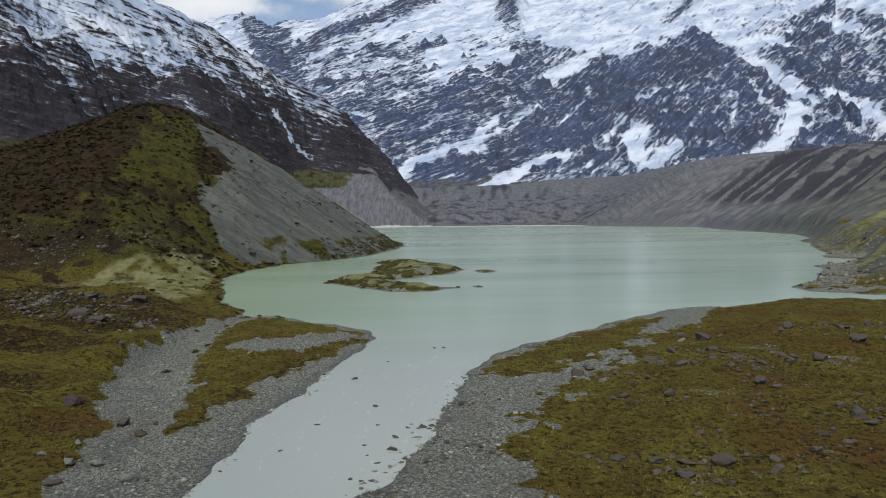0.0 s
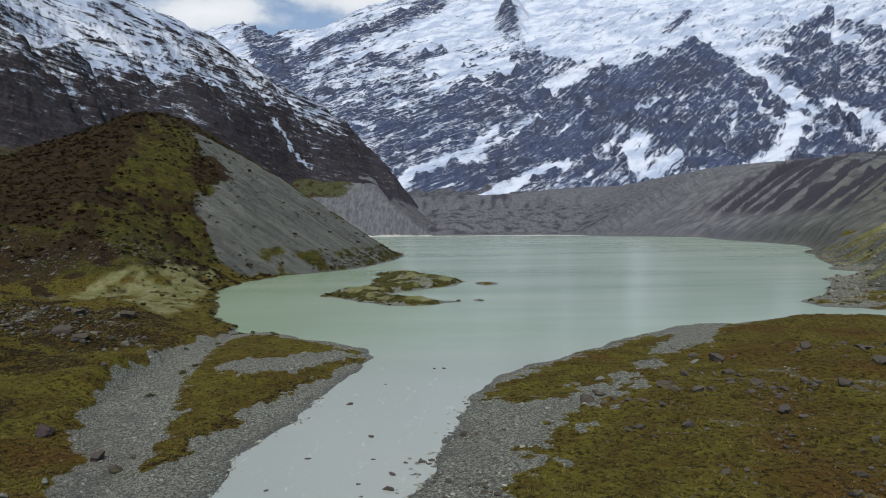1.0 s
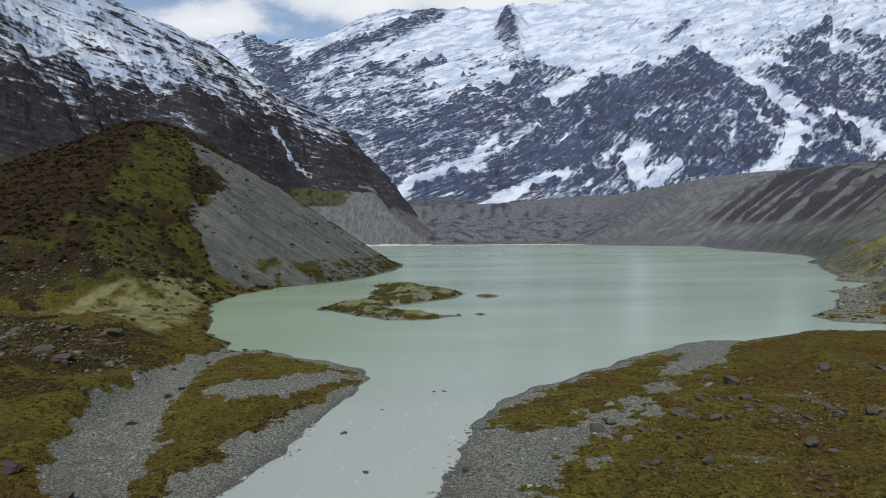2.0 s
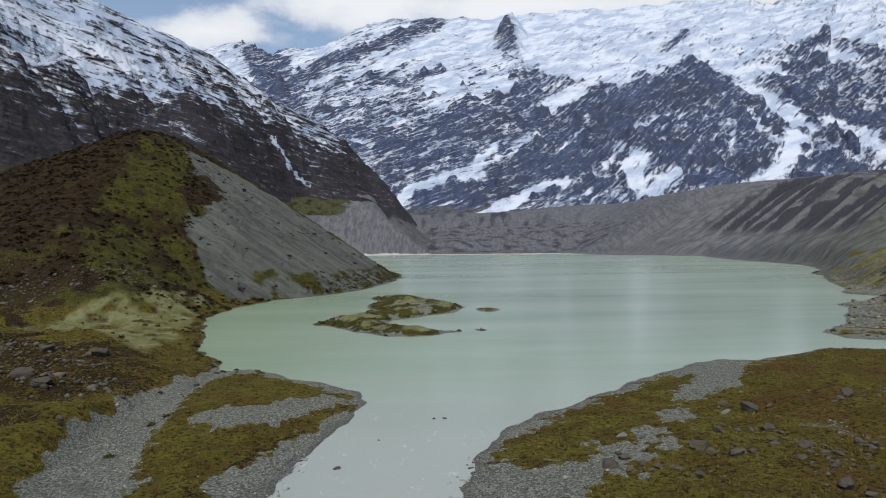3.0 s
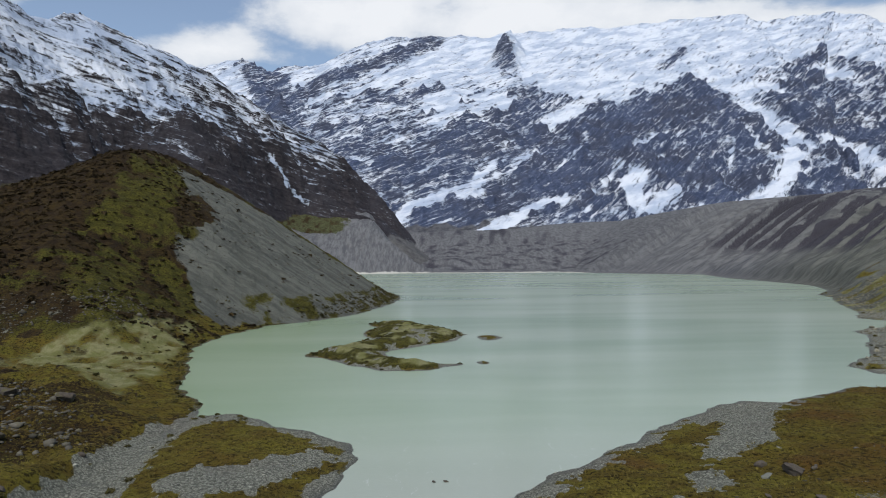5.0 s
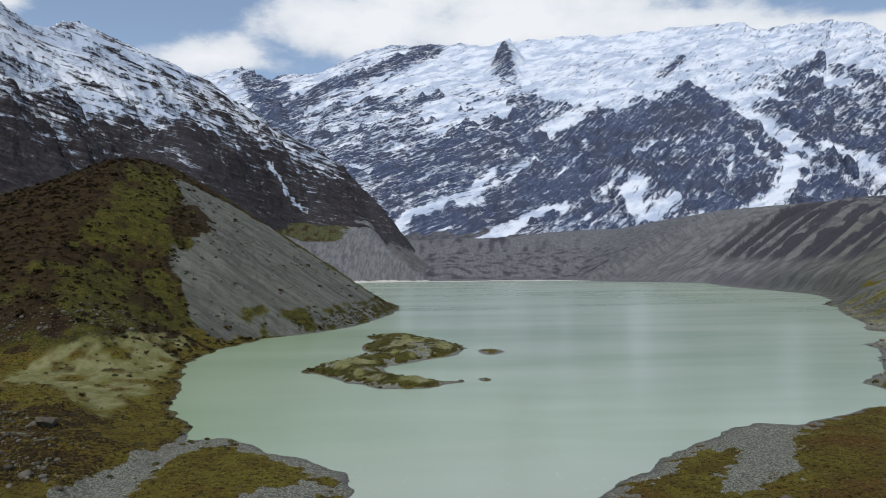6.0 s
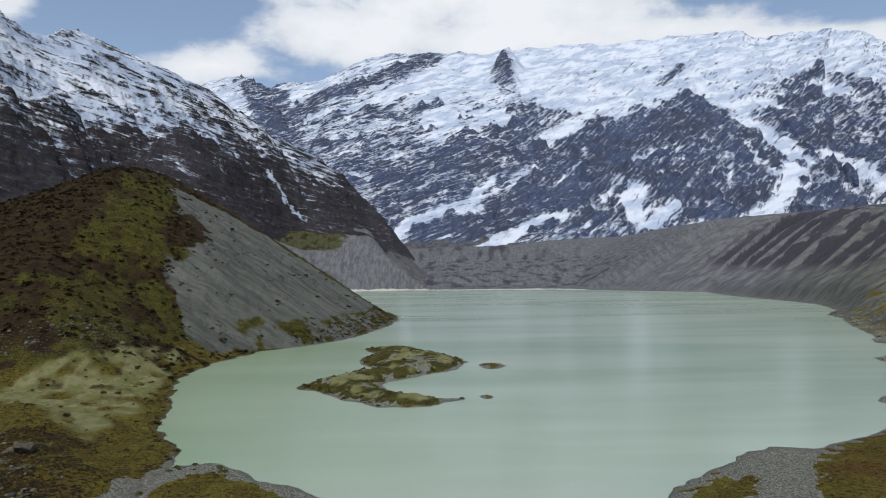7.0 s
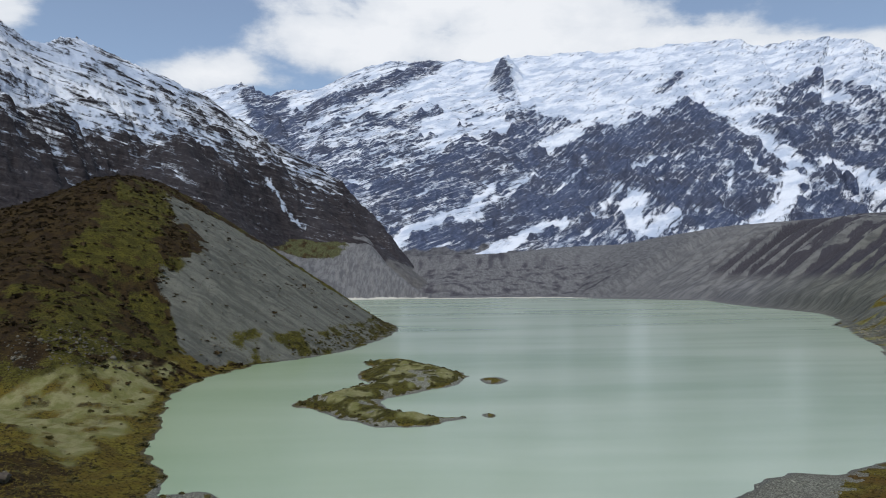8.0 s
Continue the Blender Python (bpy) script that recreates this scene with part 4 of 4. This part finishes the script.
def build_shrubs():
    shapes = shrub_shapes()

    def hillside(x, y):
        m = ground_masks(x, y, land(x, y))
        nose = inside(x, y, NOSE_GREEN)
        scree = inside(x, y, SCREE)
        return np.where(scree > 0, 0.035, np.where(nose > 0, 0.30, 0.20 + 0.6 * m["scrub"])) * (shore(x, y) > 2)

    def rim(x, y):
        return step(-14, -2, inside(x, y, SCREE)) * step(2, -3, inside(x, y, SCREE)) * (moraine_hill(x, y) > 40) * (y < 560) * 0.5

    def banks(x, y):
        d = shore(x, y)
        return step(0.6, 1.5, d) * step(5, 2, d) * 0.6 + 0.05 * (d > 3)

    for place, low, material, label in (
            (spread(12000, -330, -60, 300, 600, hillside), 1.7, BROWN_SHRUB, "dark brown alpine shrubs covering the moraine hill"),
            (spread(4000, -240, -60, 380, 600, rim), 1.8, SHRUB, "dark green shrubs along the rim of the hill"),
            (spread(2600, -50, 16, 250, 402, banks), 1.0, SHRUB, "low dark green shrubs round the edge of the islet"),
            (spread(11000, -125, -40, 130, 400, banks), 0.9, SHRUB, "low green shrubs along the lake shore"),
            (spread(9000, -75, -26, 395, 690, lambda x, y: step(2, 6, shore(x, y)) * step(24, 8, shore(x, y)) * 0.4), 1.2, SHRUB, "green shrubs along the foot of the scree slope"),
            (spread(3200, 110, 420, 220, 640, banks), 1.8, SHRUB, "green shrubs among the boulders by the lake")):
        n = len(place)
        if n == 0:
            continue
        wide = np.clip(low * np.exp(RNG.normal(0, 0.35, n)), 0.4, 5)
        size = wide[:, None] * np.stack((np.ones(n), np.ones(n), RNG.uniform(0.45, 0.8, n)), -1)
        merged("shrubs", material, shapes, place, size, RNG.uniform(0, 6.28, n), label, "shrub")


def boulder(x, y, wide, material, label, category, group="", sunk=0.18, flat=1.25, level=3):
    """One weathered boulder with flat broken faces, resting in the ground."""
    bm = bmesh.new()
    bmesh.ops.create_icosphere(bm, subdivisions=level, radius=0.5)
    off = Vector(RNG.uniform(-50, 50, 3))
    cuts = [Vector(RNG.normal(0, 1, 3)).normalized() for k in range(11)]
    tall, deep = RNG.uniform(0.42, 0.62), RNG.uniform(0.6, 0.85)
    for v in bm.verts:
        p = v.co.copy()
        for c in cuts:
            over = p.dot(c) - 0.27
            if over > 0:
                p -= c * over * 0.95
        p *= 1 + 0.26 * noise.noise(p * 2.6 + off) + 0.20 * noise.noise(p * 7 + off)
        v.co = (p.x * wide * 1.15, p.y * wide * deep, p.z * wide * tall * flat)
    for f in bm.faces:
        f.smooth = False
    me = bpy.data.meshes.new("boulder")
    bm.to_mesh(me)
    bm.free()
    me.materials.append(material)
    ob = new("boulder", me)
    ground = max(float(land(np.array([x]), np.array([y]))[0]), -0.05)
    ob.matrix_world = pose(x, y, ground + wide * (0.30 - sunk), RNG.uniform(-12, 12), RNG.uniform(-12, 12), RNG.uniform(-35, 35))
    return tagged(ob, label, category, group)


MEADOW_STONES = [(52.2, 150.6, 4.9), (41.1, 137.0, 2.5), (35.7, 129.9, 4.6), (48.0, 136.5, 2.9), (45.8, 130.5, 2.3), (48.4, 126.3, 3.1), (45.2, 122.0, 2.4), (50.7, 123.6, 2.6), (46.0, 113.7, 3.5), (41.1, 103.2, 1.5), (47.8, 119.3, 2.1), (31.5, 109.1, 3.0), (31.6, 119.3, 2.1), (25.2, 109.1, 2.1), (22.4, 125.7, 4.0), (28.0, 123.2, 2.2), (60.8, 125.4, 4.0), (62.1, 124.7, 2.6), (70.7, 154.1, 3.9), (82.1, 155.4, 4.0), (93.1, 164.0, 3.0), (76.3, 140.6, 5.1)]
MEADOW_FRONT = [(50.0, 98.4, 3.6), (49.8, 95.9, 2.2), (39.5, 88.8, 2.2), (55.3, 106.5, 1.6), (43.0, 93.0, 2.4), (18.8, 87.9, 2.3), (22.2, 86.9, 2.5), (25.3, 86.9, 2.2), (23.8, 83.6, 2.9), (28.8, 86.0, 3.9), (32.9, 84.0, 2.1), (26.0, 81.5, 1.0), (39.1, 100.4, 1.0), (29.8, 94.5, 1.6), (41.4, 126.5, 1.8), (6.2, 92.6, 1.3), (5.3, 94.7, 1.2), (-1.4, 104.0, 1.4), (-0.3, 104.4, 1.1), (3.7, 113.1, 1.6), (1.5, 96.9, 1.2), (-0.9, 90.8, 0.9), (0.9, 90.8, 0.9)]
RIVER_STONES = [(-13.4, 129.3, 1.5), (-15.1, 105.6, 1.2), (-8.4, 113.4, 1.2), (-3.4, 103.8, 1.0), (-4.7, 100.2, 1.3), (-4.7, 96.1, 1.8), (-3.3, 93.1, 0.9), (-8.5, 87.6, 0.9), (-7.3, 87.1, 0.9), (-5.4, 83.7, 1.3), (-6.3, 87.1, 1.0), (-7.5, 94.4, 0.6), (-6.1, 92.0, 1.0), (-0.4, 153.9, 1.2), (-8.8, 142.0, 0.9), (-22.5, 90.2, 0.7), (-8.2, 97.6, 0.8), (-17.7, 96.1, 0.8), (-7.3, 105.1, 0.9), (-18.8, 132.7, 1.0), (1.4, 153.9, 1.1)]
LEFT_STONES = [(-48.9, 110.4, 2.9), (-39.5, 104.7, 2.5), (-35.8, 101.4, 1.9), (-38.6, 90.6, 1.5), (-35.8, 91.2, 1.9), (-30.6, 87.3, 2.1), (-40.7, 96.3, 1.3), (-42.1, 91.5, 1.2), (-37.5, 85.7, 1.6), (-72.6, 162.4, 4.1), (-28.8, 86.9, 0.7), (-35.8, 105.5, 1.0), (-90.2, 194.7, 3.8), (-74.2, 188.8, 4.1), (-57.0, 161.2, 1.5), (-56.4, 140.3, 1.4), (-77.9, 166.4, 4.1)]
PALE_STONES = [(47.2, 148.6, 1.9), (27.0, 136.6, 1.5), (29.7, 135.7, 1.4), (30.8, 133.3, 1.3)]


def build_boulders():
    for x, y, w in MEADOW_STONES + MEADOW_FRONT:
        boulder(x, y, w * 0.74, BOULDER, "dark weathered boulder half sunk in olive meadow grass", "boulder", "boulders in the meadow", 0.18, 1.3)
        for k in range(RNG.integers(2, 7)):
            a, far = RNG.uniform(0, 6.28), RNG.uniform(0.7, 1.5)
            boulder(x + math.cos(a) * w * far, y + math.sin(a) * w * far * 0.8, w * RNG.uniform(0.16, 0.50), BOULDER,
                    "small dark rock beside a larger meadow boulder", "rock", "small rocks in the meadow", 0.15, 1.25, 2)
    for x, y, w in RIVER_STONES:
        boulder(x, y, w * 0.85, BOULDER, "dark wet stone breaking the milky river water", "stone", "stones in the river", 0.24, 0.8)
    for k, (x, y, w) in enumerate(LEFT_STONES):
        if k == 0:
            boulder(x, y, w, RUST_STONE, "dark red-brown boulder at the edge of the stream bed", "boulder", "", 0.10, 1.9)
        else:
            pale = k in (3, 4, 5, 6, 7)
            boulder(x, y, w, PALE_STONE if pale else BOULDER, "pale grey boulder lying on the stony stream bed" if pale else "mossy dark boulder on the grassy bank",
                    "boulder", "boulders on the stream bank", 0.16, 1.45)
    for x, y, w in PALE_STONES:
        boulder(x, y, w, PALE_STONE, "pale grey rock in the gravel wash", "rock", "pale rocks in the gravel wash")


build_ground()
build_water()
build_far_mountain()
build_left_mountain()
build_boulders()
build_shrubs()
build_stones()
build_tufts()
